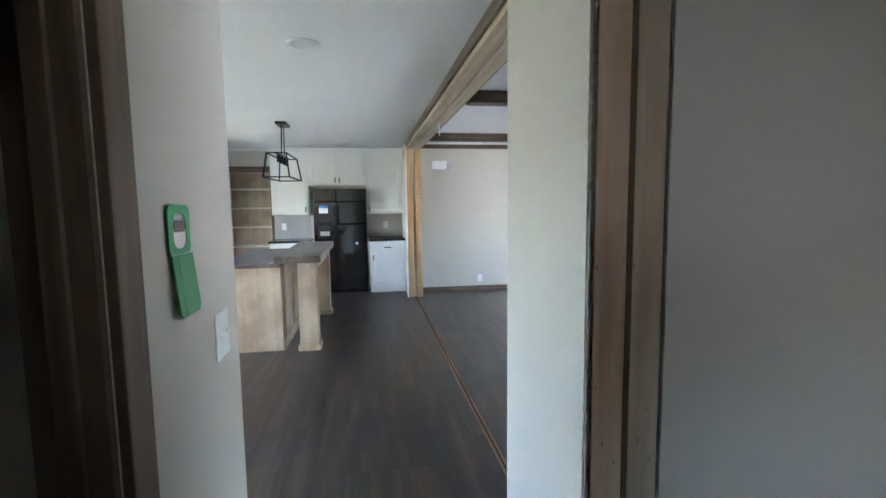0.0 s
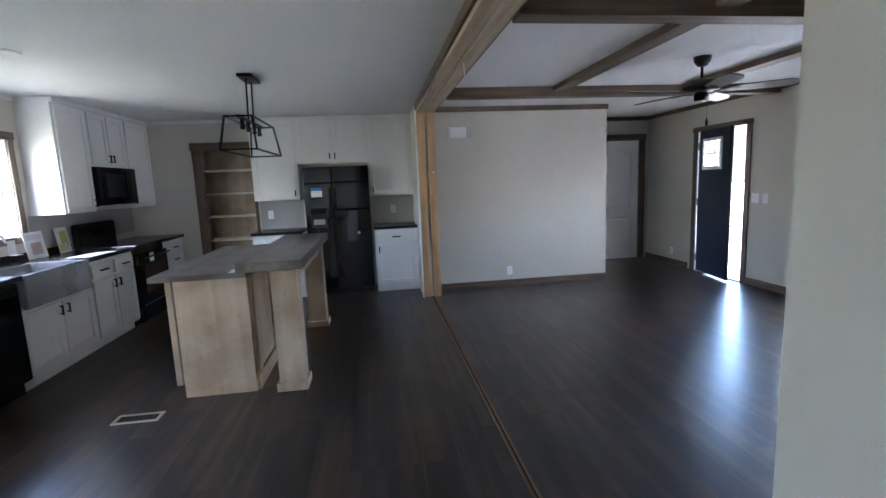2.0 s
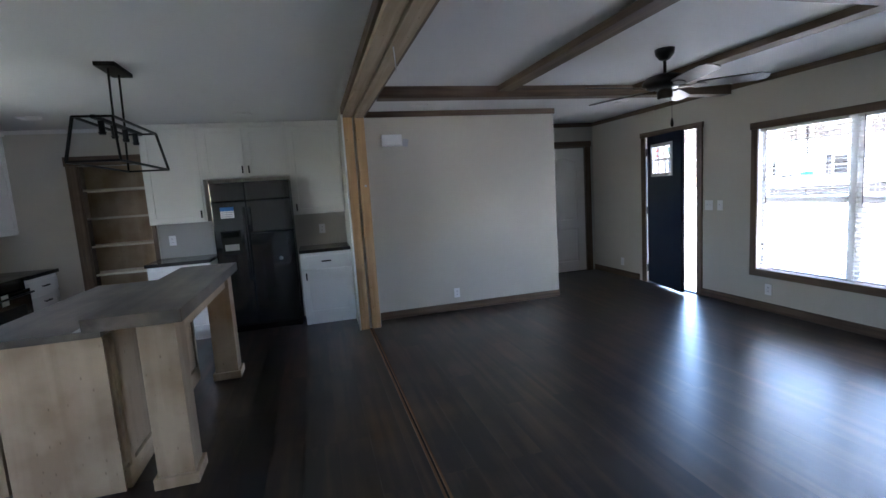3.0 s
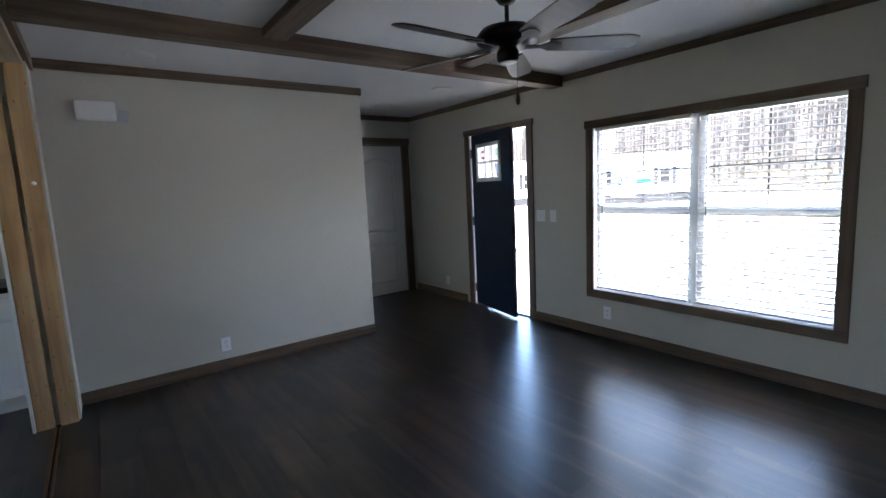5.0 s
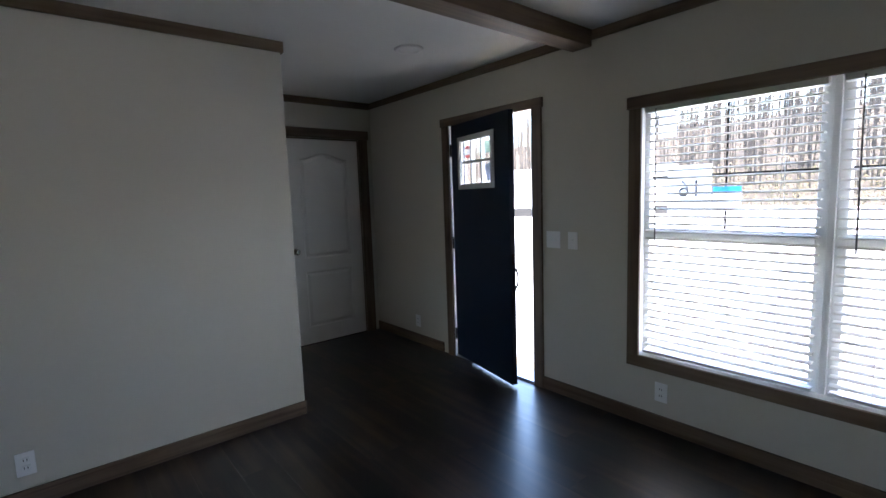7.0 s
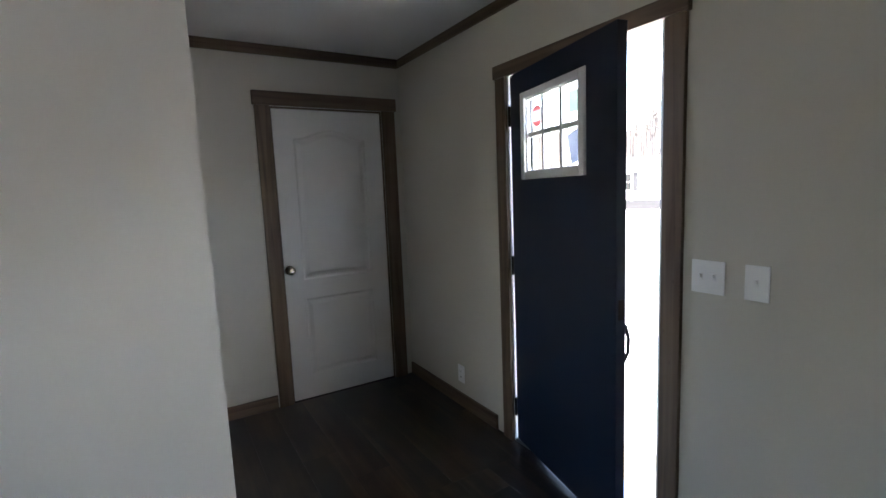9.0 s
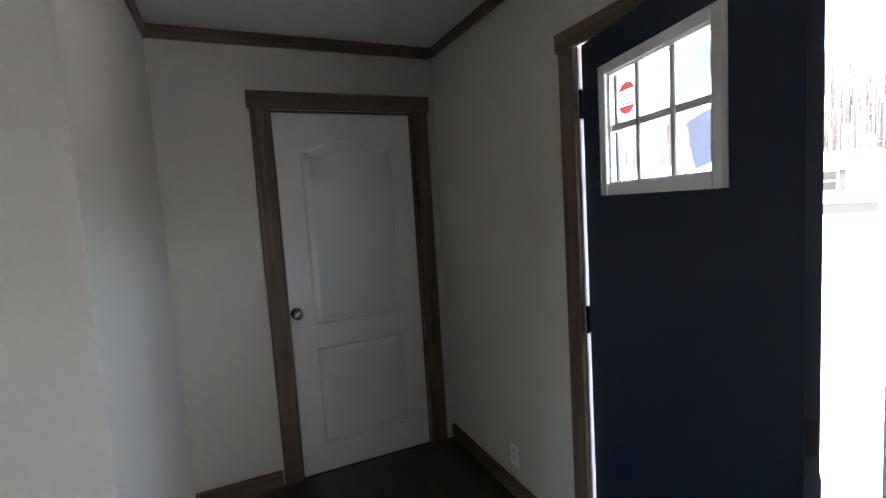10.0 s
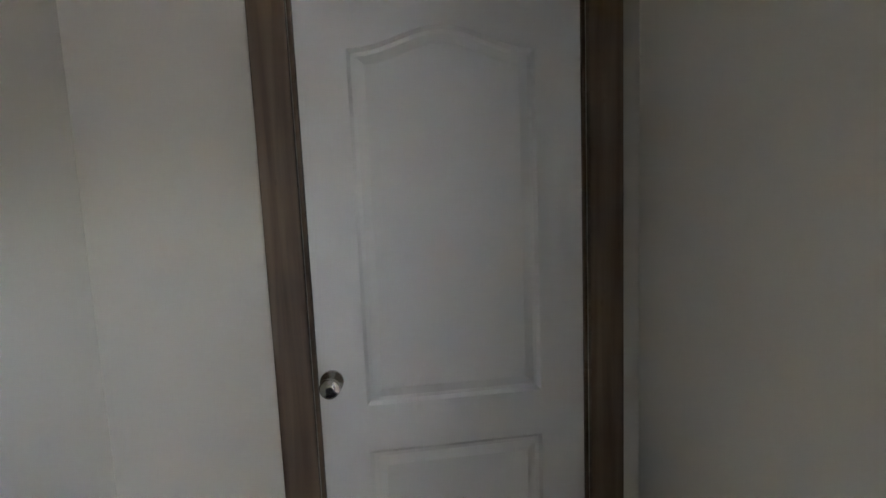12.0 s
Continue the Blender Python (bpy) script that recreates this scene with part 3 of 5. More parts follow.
solid("closet_back", bx(3.70, 4.68, 9.30, 9.34, 0, 2.2), WALL, "plain panel behind the entry door", "panel", kind="structure")


def panel_slab(x0, x1, z0, z1, y, depth, outlines):
    """A moulded slab facing -y with sunk panels that have a raised field."""
    bm = bmesh.new()
    def loop(pts, yy):
        vs = [bm.verts.new((u, yy, w)) for u, w in pts]
        return vs, [bm.edges.new((vs[i], vs[(i + 1) % len(vs)])) for i in range(len(vs))]
    rect, edges = loop([(x0, z0), (x1, z0), (x1, z1), (x0, z1)], y)
    loops = []
    for pts in outlines:
        vs, es = loop(pts, y)
        edges += es
        loops.append((pts, vs))
    bmesh.ops.triangle_fill(bm, edges=edges, use_beauty=True)
    for pts, vs in loops:
        cu = (min(p[0] for p in pts) + max(p[0] for p in pts)) / 2
        cw = (min(p[1] for p in pts) + max(p[1] for p in pts)) / 2
        hu = max(p[0] for p in pts) - cu
        hw = max(p[1] for p in pts) - cw
        prev = vs
        for inset, dy in ((0.010, 0.008), (0.020, 0.009), (0.046, 0.001)):
            nxt = [bm.verts.new((cu + (u - cu) * (hu - inset) / hu, y + dy, cw + (w - cw) * (hw - inset) / hw)) for u, w in pts]
            for i in range(len(pts)):
                bm.faces.new((prev[i], prev[(i + 1) % len(pts)], nxt[(i + 1) % len(pts)], nxt[i]))
            prev = nxt
        bm.faces.new(prev)
    back = [bm.verts.new((v.co.x, y + depth, v.co.z)) for v in rect]
    for i in range(4):
        bm.faces.new((rect[i], back[i], back[(i + 1) % 4], rect[(i + 1) % 4]))
    bm.faces.new(back)
    bmesh.ops.recalc_face_normals(bm, faces=bm.faces)
    return bm


pd = thing("panel_door", (4.19, 9.18, 0.008), "closed white two-panel arched interior door", "door")
arch = [(3.935, 0.872), (4.445, 0.872), (4.445, 1.845)]
arch += [(4.445 - 0.51 * k / 14, 1.845 + 0.062 * (0.5 - 0.5 * math.cos(2 * math.pi * k / 14))) for k in range(1, 14)]
arch += [(3.935, 1.845)]
part("slab", panel_slab(3.806, 4.576, 0.010, 2.040, 9.174, 0.035, [arch, [(3.935, 0.175), (4.445, 0.175), (4.445, 0.735), (3.935, 0.735)]]), DOORWHITE, pd, "moulded white slab")
bm = bmesh.new()
lathe(bm, [(0.033, 0), (0.032, 0.006), (0.013, 0.010), (0.012, 0.028), (0.024, 0.036), (0.029, 0.050), (0.025, 0.062), (0.010, 0.066)], pose(3.842, 9.174, 0.952, 90, 0, 0), 28)
part("knob", bm, NICKEL, pd, "round satin nickel knob")


# ---- kitchen ----
NORTH = lambda yf: Matrix.Translation((0, yf, 0))
WEST = lambda xf: Matrix(((0, -1, 0, xf), (1, 0, 0, 0), (0, 0, 1, 0), (0, 0, 0, 1)))


def shaker(bm, m, u0, u1, z0, z1, rail=0.055):
    """A framed cabinet front; its face lies 19 mm before the body."""
    if u1 - u0 < 2.6 * rail or z1 - z0 < 2.6 * rail:
        return box(bm, u0, u1, -0.020, -0.001, z0, z1, bev=0.003, m=m)
    rings = []
    for d, y in ((0, -0.001), (0, -0.0175), (0.0025, -0.020), (rail - 0.0015, -0.020), (rail, -0.0185), (rail + 0.001, -0.0095)):
        rings.append([bm.verts.new(m @ Vector((u, y, z))) for u, z in ((u0 + d, z0 + d), (u1 - d, z0 + d), (u1 - d, z1 - d), (u0 + d, z1 - d))])
    for a, b in zip(rings, rings[1:]):
        for k in range(4):
            bm.faces.new((a[k], a[(k + 1) % 4], b[(k + 1) % 4], b[k]))
    bm.faces.new(rings[0][::-1])
    bm.faces.new(rings[-1])
    bmesh.ops.recalc_face_normals(bm, faces=bm.faces)
    return bm


def pull(m, u, z, upright):
    bm = bmesh.new()
    a, b = ((u, z - 0.032), (u, z + 0.032)) if upright else ((u - 0.045, z), (u + 0.045, z))
    p, q = m @ Vector((a[0], -0.044, a[1])), m @ Vector((b[0], -0.044, b[1]))
    d = (q - p).normalized() * 0.010
    rod(bm, p - d, q + d, 0.0085, seg=8)
    for w in (p, q):
        rod(bm, w, w + (m.to_3x3() @ Vector((0, 0.026, 0))), 0.006, seg=8)
    return bm


def front(parent, name, m, u0, u1, z0, z1, pull_at, upright):
    p = part(name, shaker(bmesh.new(), m, u0 + 0.012, u1 - 0.012, z0 + 0.009, z1 - 0.009), WHITE, parent)
    part("handle", pull(m, pull_at[0], pull_at[1], upright), BLACKMATT, p, "small black bar pull")
    return p


def wall_cabinet(m, u0, u1, depth, z0, z1, doors, label, low_handles=True):
    """doors: 'l', 'r' (side of the handle), or 'pair'."""
    at = m @ Vector(((u0 + u1) / 2, depth / 2, z0))
    c = thing("wall_cabinet", at, label, "cabinet", "white wall cabinets")
    part("body", bx(u0 + 0.001, u1 - 0.001, 0, depth, z0, z1, m=m), WHITE, c)
    part("cornice", bx(u0 + 0.001, u1 - 0.001, -0.028, 0.0, z1 - 0.05, z1 - 0.001, bev=0.004, m=m), WHITE, c)
    zt, zb = z1 - 0.052, z0 + 0.006
    zh = zb + 0.085
    if doors == "pair":
        um = (u0 + u1) / 2
        front(c, "door", m, u0 + 0.012, um, zb, zt, (um - 0.035, zh), True)
        front(c, "door", m, um, u1 - 0.012, zb, zt, (um + 0.035, zh), True)
    else:
        front(c, "door", m, u0 + 0.012, u1 - 0.012, zb, zt, ((u0 + 0.05) if doors == "l" else (u1 - 0.05), zh), True)
    return c


def base_cabinet(m, u0, u1, depth, rows, label, top=0.872):
    """rows: 'drawer_door', 'pair', 'drawers'."""
    at = m @ Vector(((u0 + u1) / 2, depth / 2, 0))
    c = thing("base_cabinet", at, label, "cabinet", "white base cabinets")
    part("body", bx(u0 + 0.001, u1 - 0.001, 0, depth, 0.095, top, m=m), WHITE, c)
    part("toe_kick", bx(u0 + 0.001, u1 - 0.001, 0.065, depth, 0.001, 0.095, m=m), WHITE, c, "white recessed toe board")
    um = (u0 + u1) / 2
    if rows == "drawer_door":
        front(c, "drawer", m, u0 + 0.012, u1 - 0.012, 0.69, 0.845, (um, 0.768), False)
        front(c, "door", m, u0 + 0.012, u1 - 0.012, 0.115, 0.682, (u0 + 0.055, 0.60), True)
    elif rows == "drawers_pair":
        front(c, "drawer", m, u0 + 0.012, um - 0.006, 0.69, 0.845, ((u0 + um) / 2, 0.768), False)
        front(c, "drawer", m, um + 0.006, u1 - 0.012, 0.69, 0.845, ((u1 + um) / 2, 0.768), False)
        front(c, "door", m, u0 + 0.012, um - 0.001, 0.115, 0.682, (um - 0.045, 0.60), True)
        front(c, "door", m, um + 0.001, u1 - 0.012, 0.115, 0.682, (um + 0.045, 0.60), True)
    elif rows == "sink":
        front(c, "door", m, u0 + 0.012, um - 0.001, 0.115, 0.625, (um - 0.045, 0.545), True)
        front(c, "door", m, um + 0.001, u1 - 0.012, 0.115, 0.625, (um + 0.045, 0.545), True)
    elif rows == "three":
        for z0, z1 in ((0.115, 0.40), (0.408, 0.682), (0.69, 0.845)):
            front(c, "drawer", m, u0 + 0.012, u1 - 0.012, z0, z1, (um, z1 - 0.075), False)
    return c


# end wall run
YN = 8.24
wall_cabinet(NORTH(YN), -1.578, -0.975, 0.236, 1.318, 2.43, "r", "white shaker wall cabinet beside the pantry")
wall_cabinet(NORTH(YN), -0.975, -0.022, 0.236, 1.80, 2.43, "pair", "white two-door wall cabinet above the refrigerator")
wall_cabinet(NORTH(YN), -0.022, 0.598, 0.236, 1.318, 2.43, "l", "white shaker wall cabinet beside the seam studs")
base_cabinet(NORTH(7.93), -1.575, -0.945, 0.545, "drawer_door", "white base cabinet between pantry and refrigerator")
base_cabinet(NORTH(7.93), 0.010, 0.597, 0.545, "drawer_door", "white base cabinet with one drawer and one door")
solid("countertop", bx(-1.59, -0.94, 7.90, 8.475, 0.873, 0.912, bev=0.004), DARKTOP, "dark laminate countertop beside the refrigerator", "countertop")
solid("countertop", bx(0.005, 0.598, 7.90, 8.475, 0.873, 0.912, bev=0.004), DARKTOP, "dark laminate countertop on the small base cabinet", "countertop")
structure("backsplash_1", bx(-1.57, -0.975, 8.472, 8.4795, 0.913, 1.317), SPLASH, "plain grey backsplash panel", "backsplash")

# west wall run
XW = -2.655
wall_cabinet(WEST(-2.94), 6.578, 7.10, 0.308, 1.318, 2.43, "r", "white wall cabinet beside the kitchen window")
wall_cabinet(WEST(-2.94), 7.10, 7.86, 0.308, 1.80, 2.43, "pair", "white two-door wall cabinet above the microwave")
wall_cabinet(WEST(-2.94), 7.86, 8.478, 0.308, 1.318, 2.43, "l", "narrow white wall cabinet in the kitchen corner")
base_cabinet(WEST(XW), 4.15, 4.770, 0.593, "drawer_door", "white base cabinet at the end of the counter run")
base_cabinet(WEST(XW), 5.39, 6.29, 0.593, "sink", "white sink base cabinet with two doors", top=0.64)
base_cabinet(WEST(XW), 6.29, 7.095, 0.593, "drawers_pair", "white base cabinet with two drawers over two doors")
base_cabinet(WEST(XW), 7.87, 8.476, 0.593, "three", "narrow white drawer cabinet in the kitchen corner")
top = thing("countertop", (-2.95, 5.7, 0.873), "dark laminate countertop with a sink cut-out under the window", "countertop")
part("slab", bx(-3.249, -2.62, 4.13, 5.427, 0.873, 0.912, bev=0.004), DARKTOP, top)
part("slab", bx(-3.249, -2.62, 6.252, 7.098, 0.873, 0.912, bev=0.004), DARKTOP, top)
part("slab", bx(-3.249, -3.11, 5.428, 6.251, 0.873, 0.912, bev=0.004), DARKTOP, top)
part("upstand", bx(-3.249, -3.232, 4.13, 7.098, 0.913, 0.985, bev=0.003), DARKTOP, top)
solid("countertop", bx(-3.249, -2.62, 7.866, 8.478, 0.873, 0.912, bev=0.004), DARKTOP, "dark laminate countertop in the kitchen corner", "countertop")
structure("backsplash_2", bx(-3.2495, -3.243, 6.53, 8.478, 0.99, 1.317), SPLASH, "plain grey backsplash panel", "backsplash")

sink = thing("apron_sink", (-2.85, 5.84, 0.642), "dark grey apron-front kitchen sink set in the counter", "sink")
bm = bmesh.new()
SINKM = paint("grey_composite_sink", (0.20, 0.20, 0.205), rough=0.28, var=0.08)
box(bm, -2.658, -2.612, 5.430, 6.249, 0.643, 0.908, bev=0.008)
part("apron", bm, SINKM, sink)
bm = bmesh.new()
box(bm, -3.108, -2.66, 5.430, 5.460, 0.66, 0.906, bev=0.004)
box(bm, -3.108, -2.66, 6.219, 6.249, 0.66, 0.906, bev=0.004)
box(bm, -3.108, -3.078, 5.461, 6.218, 0.66, 0.906, bev=0.004)
box(bm, -3.078, -2.66, 5.461, 6.218, 0.66, 0.685, bev=0.004)
part("basin", bm, SINKM, sink)
tap = thing("faucet", (-3.16, 5.84, 0.912), "small steel kitchen faucet behind the sink", "faucet")
bm = bmesh.new()
rod(bm, (-3.16, 5.84, 0.912), (-3.16, 5.84, 0.94), 0.025)
pts = [(-3.16, 5.84, 0.94), (-3.16, 5.84, 1.13), (-3.13, 5.84, 1.19), (-3.07, 5.84, 1.21), (-3.01, 5.84, 1.19), (-2.98, 5.84, 1.13)]
for p, q in zip(pts, pts[1:]):
    rod(bm, p, q, 0.011)
part("spout", bm, STEEL, tap)
part("lever", rod(bmesh.new(), (-3.16, 5.865, 0.95), (-3.13, 5.95, 0.985), 0.007), STEEL, tap)

dw = thing("dishwasher", (-2.95, 5.08, 0), "black built-in dishwasher under the counter", "dishwasher")
part("body", bx(-3.24, -2.662, 4.775, 5.385, 0.10, 0.870), BLACKMATT, dw)
part("door", bx(-2.661, -2.632, 4.780, 5.380, 0.115, 0.865, bev=0.006), BLACK, dw)
part("control_strip", bx(-2.631, -2.622, 4.795, 5.365, 0.78, 0.845, bev=0.003), BLACKMATT, dw)
part("toe_panel", bx(-2.73, -2.70, 4.780, 5.380, 0.001, 0.098), BLACKMATT, dw)

rng = thing("kitchen_range", (-2.95, 7.483, 0), "black electric range with a tall backguard", "range")
part("body", bx(-3.22, -2.650, 7.103, 7.863, 0.03, 0.905, bev=0.003), BLACK, rng)
part("cooktop", bx(-3.16, -2.600, 7.100, 7.866, 0.906, 0.922, bev=0.006), BLACK, rng, "black glass cooktop")
part("backguard", bx(-3.235, -3.162, 7.103, 7.863, 0.906, 1.185, bev=0.03), BLACKMATT, rng)
odoor = part("oven_door", bx(-2.649, -2.606, 7.113, 7.853, 0.24, 0.80, bev=0.006), BLACK, rng)
part("oven_window", bx(-2.6055, -2.603, 7.228, 7.738, 0.36, 0.66), BLACKMATT, odoor)
bm = rod(bmesh.new(), (-2.565, 7.148, 0.765), (-2.565, 7.818, 0.765), 0.011)
rod(bm, (-2.61, 7.188, 0.765), (-2.565, 7.188, 0.765), 0.009)
rod(bm, (-2.61, 7.778, 0.765), (-2.565, 7.778, 0.765), 0.009)
part("handle", bm, BLACKMATT, odoor, "black bar handle")
part("drawer", bx(-2.649, -2.612, 7.113, 7.853, 0.05, 0.225, bev=0.006), BLACK, rng)
part("display", bx(-3.1615, -3.159, 7.378, 7.598, 1.04, 1.10), paint("dark_display", (0.03, 0.035, 0.04), rough=0.1), rng)
for y in (7.168, 7.268, 7.698, 7.798):
    part("dial", lathe(bmesh.new(), [(0.021, 0), (0.019, 0.018), (0.006, 0.02)], pose(-3.162, y, 1.07, 0, 90, 0), 16), BLACKMATT, rng)
solid("range_paperwork", bx(-2.6045, -2.6025, 7.388, 7.488, 0.70, 0.80), PAPER, "white paper card stuck on the oven door", "paper")
solid("handle_wrap", bx(-2.6045, -2.602, 7.128, 7.828, 0.226, 0.236), paint("blue_tape", (0.03, 0.17, 0.36), rough=0.4), "strip of blue protective tape on the oven", "tape")

mw = thing("microwave", (-2.93, 7.463, 1.375), "black over-the-range microwave under the cabinet", "microwave")
part("body", bx(-3.245, -2.885, 7.112, 7.855, 1.375, 1.795, bev=0.004), BLACKMATT, mw)
mdoor = part("door", bx(-2.884, -2.852, 7.114, 7.668, 1.38, 1.79, bev=0.005), BLACK, mw)
part("window", bx(-2.8515, -2.849, 7.190, 7.588, 1.46, 1.72), BLACKMATT, mdoor)
part("handle", rod(bmesh.new(), (-2.83, 7.643, 1.42), (-2.83, 7.643, 1.75), 0.009), BLACKMATT, mdoor)
part("control_panel", bx(-2.884, -2.855, 7.671, 7.853, 1.38, 1.79, bev=0.004), BLACK, mw)

fr = thing("refrigerator", (-0.46, 8.24, 0), "black side-by-side refrigerator with an ice and water dispenser", "refrigerator")
part("body", bx(-0.885, -0.030, 8.066, 8.47, 0.03, 1.745, bev=0.004), BLACKMATT, fr)
YF = 8.005
for a in ((-0.885, -0.523), (-0.515, -0.030)):
    part("upper_panel", bx(a[0], a[1], YF + 0.004, 8.064, 1.535, 1.742, bev=0.008), FRIDGE, fr)
d1 = part("door", bx(-0.885, -0.523, YF, 8.064, 0.09, 1.527, bev=0.010), FRIDGE, fr)
d2 = part("door", bx(-0.515, -0.030, YF, 8.064, 1.165, 1.527, bev=0.010), FRIDGE, fr)
d3 = part("door", bx(-0.515, -0.030, YF, 8.064, 0.09, 1.157, bev=0.010), FRIDGE, fr)
part("grille", bx(-0.88, -0.035, 8.03, 8.064, 0.012, 0.085, bev=0.003), BLACKMATT, fr)


def bar_handle(x, z0, z1):
    bm = bmesh.new()
    n = 7
    pts = [(x, YF - 0.018 - 0.030 * math.sin(math.pi * i / n), z0 + (z1 - z0) * i / n) for i in range(n + 1)]
    for p, q in zip(pts, pts[1:]):
        rod(bm, p, q, 0.013, seg=10)
    rod(bm, (x, YF, z0 + 0.01), pts[0], 0.012, seg=10)
    rod(bm, (x, YF, z1 - 0.01), pts[-1], 0.012, seg=10)
    return bm


part("handle", bar_handle(-0.550, 0.62, 1.45), FRIDGE, d1, "tall curved black handle")
part("handle", bar_handle(-0.488, 1.18, 1.45), FRIDGE, d2, "curved black handle")
disp = part("dispenser", bx(-0.815, -0.605, YF - 0.006, YF + 0.001, 0.93, 1.20, bev=0.003), BLACKMATT, d1, "matt black dispenser recess")
part("control_pad", bx(-0.795, -0.625, YF - 0.009, YF - 0.0065, 1.125, 1.185), BLACK, disp)
part("spout_plate", bx(-0.785, -0.635, YF - 0.010, YF - 0.0065, 0.975, 1.045, bev=0.001), STEEL, disp, "shiny grey spout plate")
lab = thing("energy_label", (-0.725, YF - 0.003, 1.345), "white and blue printed label on the refrigerator door", "label")
part("sheet", bx(-0.795, -0.652, YF - 0.0022, YF - 0.0010, 1.345, 1.425), PAPER, lab)
BLUE = paint("blue_print", (0.03, 0.16, 0.48), rough=0.5)
part("header", bx(-0.795, -0.652, YF - 0.0022, YF - 0.0010, 1.426, 1.468), BLUE, lab, "blue printed header")
for k in range(3):
    part("print_line", bx(-0.785, -0.67, YF - 0.0030, YF - 0.0024, 1.405 - k * 0.022, 1.411 - k * 0.022), GREYPRINT, lab)
solid("fridge_sticker", lathe(bmesh.new(), [(0.022, 0), (0.020, 0.002)], pose(-0.20, YF - 0.001, 0.84, 90, 0, 0), 16), PAPER, "small white round sticker on the refrigerator door", "sticker")

# pantry
pan = thing("pantry_trim", (-1.95, 8.47, 0), "brown stained boards framing the pantry opening", "door trim", kind="structure")
part("side_board", bx(-2.395, -2.288, 8.458, 8.48, 0, 2.032, bev=0.003), TRIM["z"], pan)
part("side_board", bx(-1.622, -1.585, 8.458, 8.48, 0, 2.032, bev=0.003), TRIM["z"], pan)
part("head_board", bx(-2.408, -1.585, 8.452, 8.48, 2.033, 2.138, bev=0.004), TRIM["x"], pan)
lin = thing("pantry_lining", (-1.95, 8.8, 0), "light birch panels lining the pantry", "panelling", kind="structure")
part("panel", bx(-2.399, -2.388, 8.601, 8.868, 0, 2.437), ALDER["z"], lin)
part("panel", bx(-1.562, -1.551, 8.601, 8.868, 0, 2.437), ALDER["z"], lin)
part("panel", bx(-2.387, -1.563, 8.869, 9.079, 0, 2.437), ALDER["z"], lin)
for x0, x1 in ((-2.2895, -2.276), (-1.634, -1.6205)):
    part("jamb", bx(x0, x1, 8.481, 8.600, 0, 2.029), TRIM["z"], lin, "brown stained jamb")
BAND = paint("pale_edge_band", (0.80, 0.74, 0.62), rough=0.5)
shelves = thing("pantry_shelves", (-1.975, 8.85, 0.44), "five light birch pantry shelves, empty", "shelving")
for z in (0.44, 0.772, 1.102, 1.425, 1.748):
    part("shelf", box(bx(-2.386, -1.564, 8.602, 8.867, z, z + 0.022, bev=0.002), -2.274, -1.636, 8.50, 8.603, z, z + 0.022, bev=0.002), BIRCH["x"], shelves) and part("edge_band", bx(-2.2735, -1.6365, 8.4965, 8.4995, z, z + 0.024), BAND, shelves, "pale edge band")

# island
isl = thing("kitchen_island", (-0.98, 5.8, 0), "light alder kitchen island with a grey raised bar top on legs", "island")
part("body", bx(-1.425, -0.905, 5.03, 6.68, 0.10, 0.862, bev=0.003), ALDER["z"], isl)
part("toe_kick", bx(-1.355, -0.905, 5.005, 6.68, 0.001, 0.099), ALDER["y"], isl)
part("end_panel", bx(-1.398, -0.900, 5.000, 5.019, 0.001, 0.862, bev=0.002), ALDER["z"], isl, "knotty light alder end panel")
part("corner_post", bx(-1.450, -1.408, 4.995, 5.03, 0.10, 0.862, bev=0.003), ALDER["z"], isl)
part("back_panel", bx(-0.9045, -0.890, 5.03, 6.66, 0.15, 0.862, bev=0.002), ALDER["z"], isl)
part("base_rail", bx(-0.904, -0.880, 5.03, 6.66, 0.001, 0.12, bev=0.003), ALDER["y"], isl)
for y in (5.06, 5.60, 6.14, 6.60):
    part("stile", bx(-0.8895, -0.876, y, y + 0.05, 0.121, 0.862, bev=0.002), ALDER["z"], isl)
for u0, u1 in ((5.05, 5.58), (5.59, 6.12), (6.13, 6.66)):
    front(isl, "door", WEST(-1.4255) @ Matrix.Rotation(math.pi, 4, "Z"), -u1, -u0, 0.12, 0.85, (-u0 - 0.05, 0.76), True).data.materials[0] = ALDER["z"]
part("main_top", bx(-1.555, -0.90, 4.985, 6.70, 0.863, 0.903, bev=0.004), COUNTER, isl, "grey wood-look laminate top")
part("bar_top", bx(-0.938, -0.490, 4.880, 6.735, 0.915, 0.985, bev=0.005), COUNTER, isl, "thick grey raised bar top")
for y0 in (4.955, 6.53):
    leg = part("leg", bx(-0.728, -0.545, y0, y0 + 0.175, 0.001, 0.9145, bev=0.004), ALDER["z"], isl, "square light alder leg")
    bm = bmesh.new()
    box(bm, -0.748, -0.525, y0 - 0.02, y0 + 0.195, 0.0015, 0.065, bev=0.006)
    part("foot_block", bm, ALDER["z"], leg)
part("apron", bx(-0.70, -0.57, 5.131, 6.529, 0.80, 0.9145, bev=0.002), ALDER["y"], isl)
solid("white_sheet", bx(-1.02, -0.955, 4.99, 5.20, 0.9035, 0.9055, m=None), PAPER, "white paper strip lying on the island top", "paper")

# pendant over the island
pen = thing("pendant_light", (-0.965, 5.92, 2.44), "black open-frame linear pendant with bare candle sockets", "pendant light")
part("canopy", bx(-1.025, -0.905, 5.76, 6.08, 2.412, 2.4395, bev=0.004), BLACKMATT, pen)
for y in (5.82, 6.00):
    part("rod", rod(bmesh.new(), (-0.965, y, 2.412), (-0.975, y, 2.065), 0.007, seg=10), BLACKMATT, pen)
T0 = (-1.080, -0.875, 5.51, 6.31, 2.060)
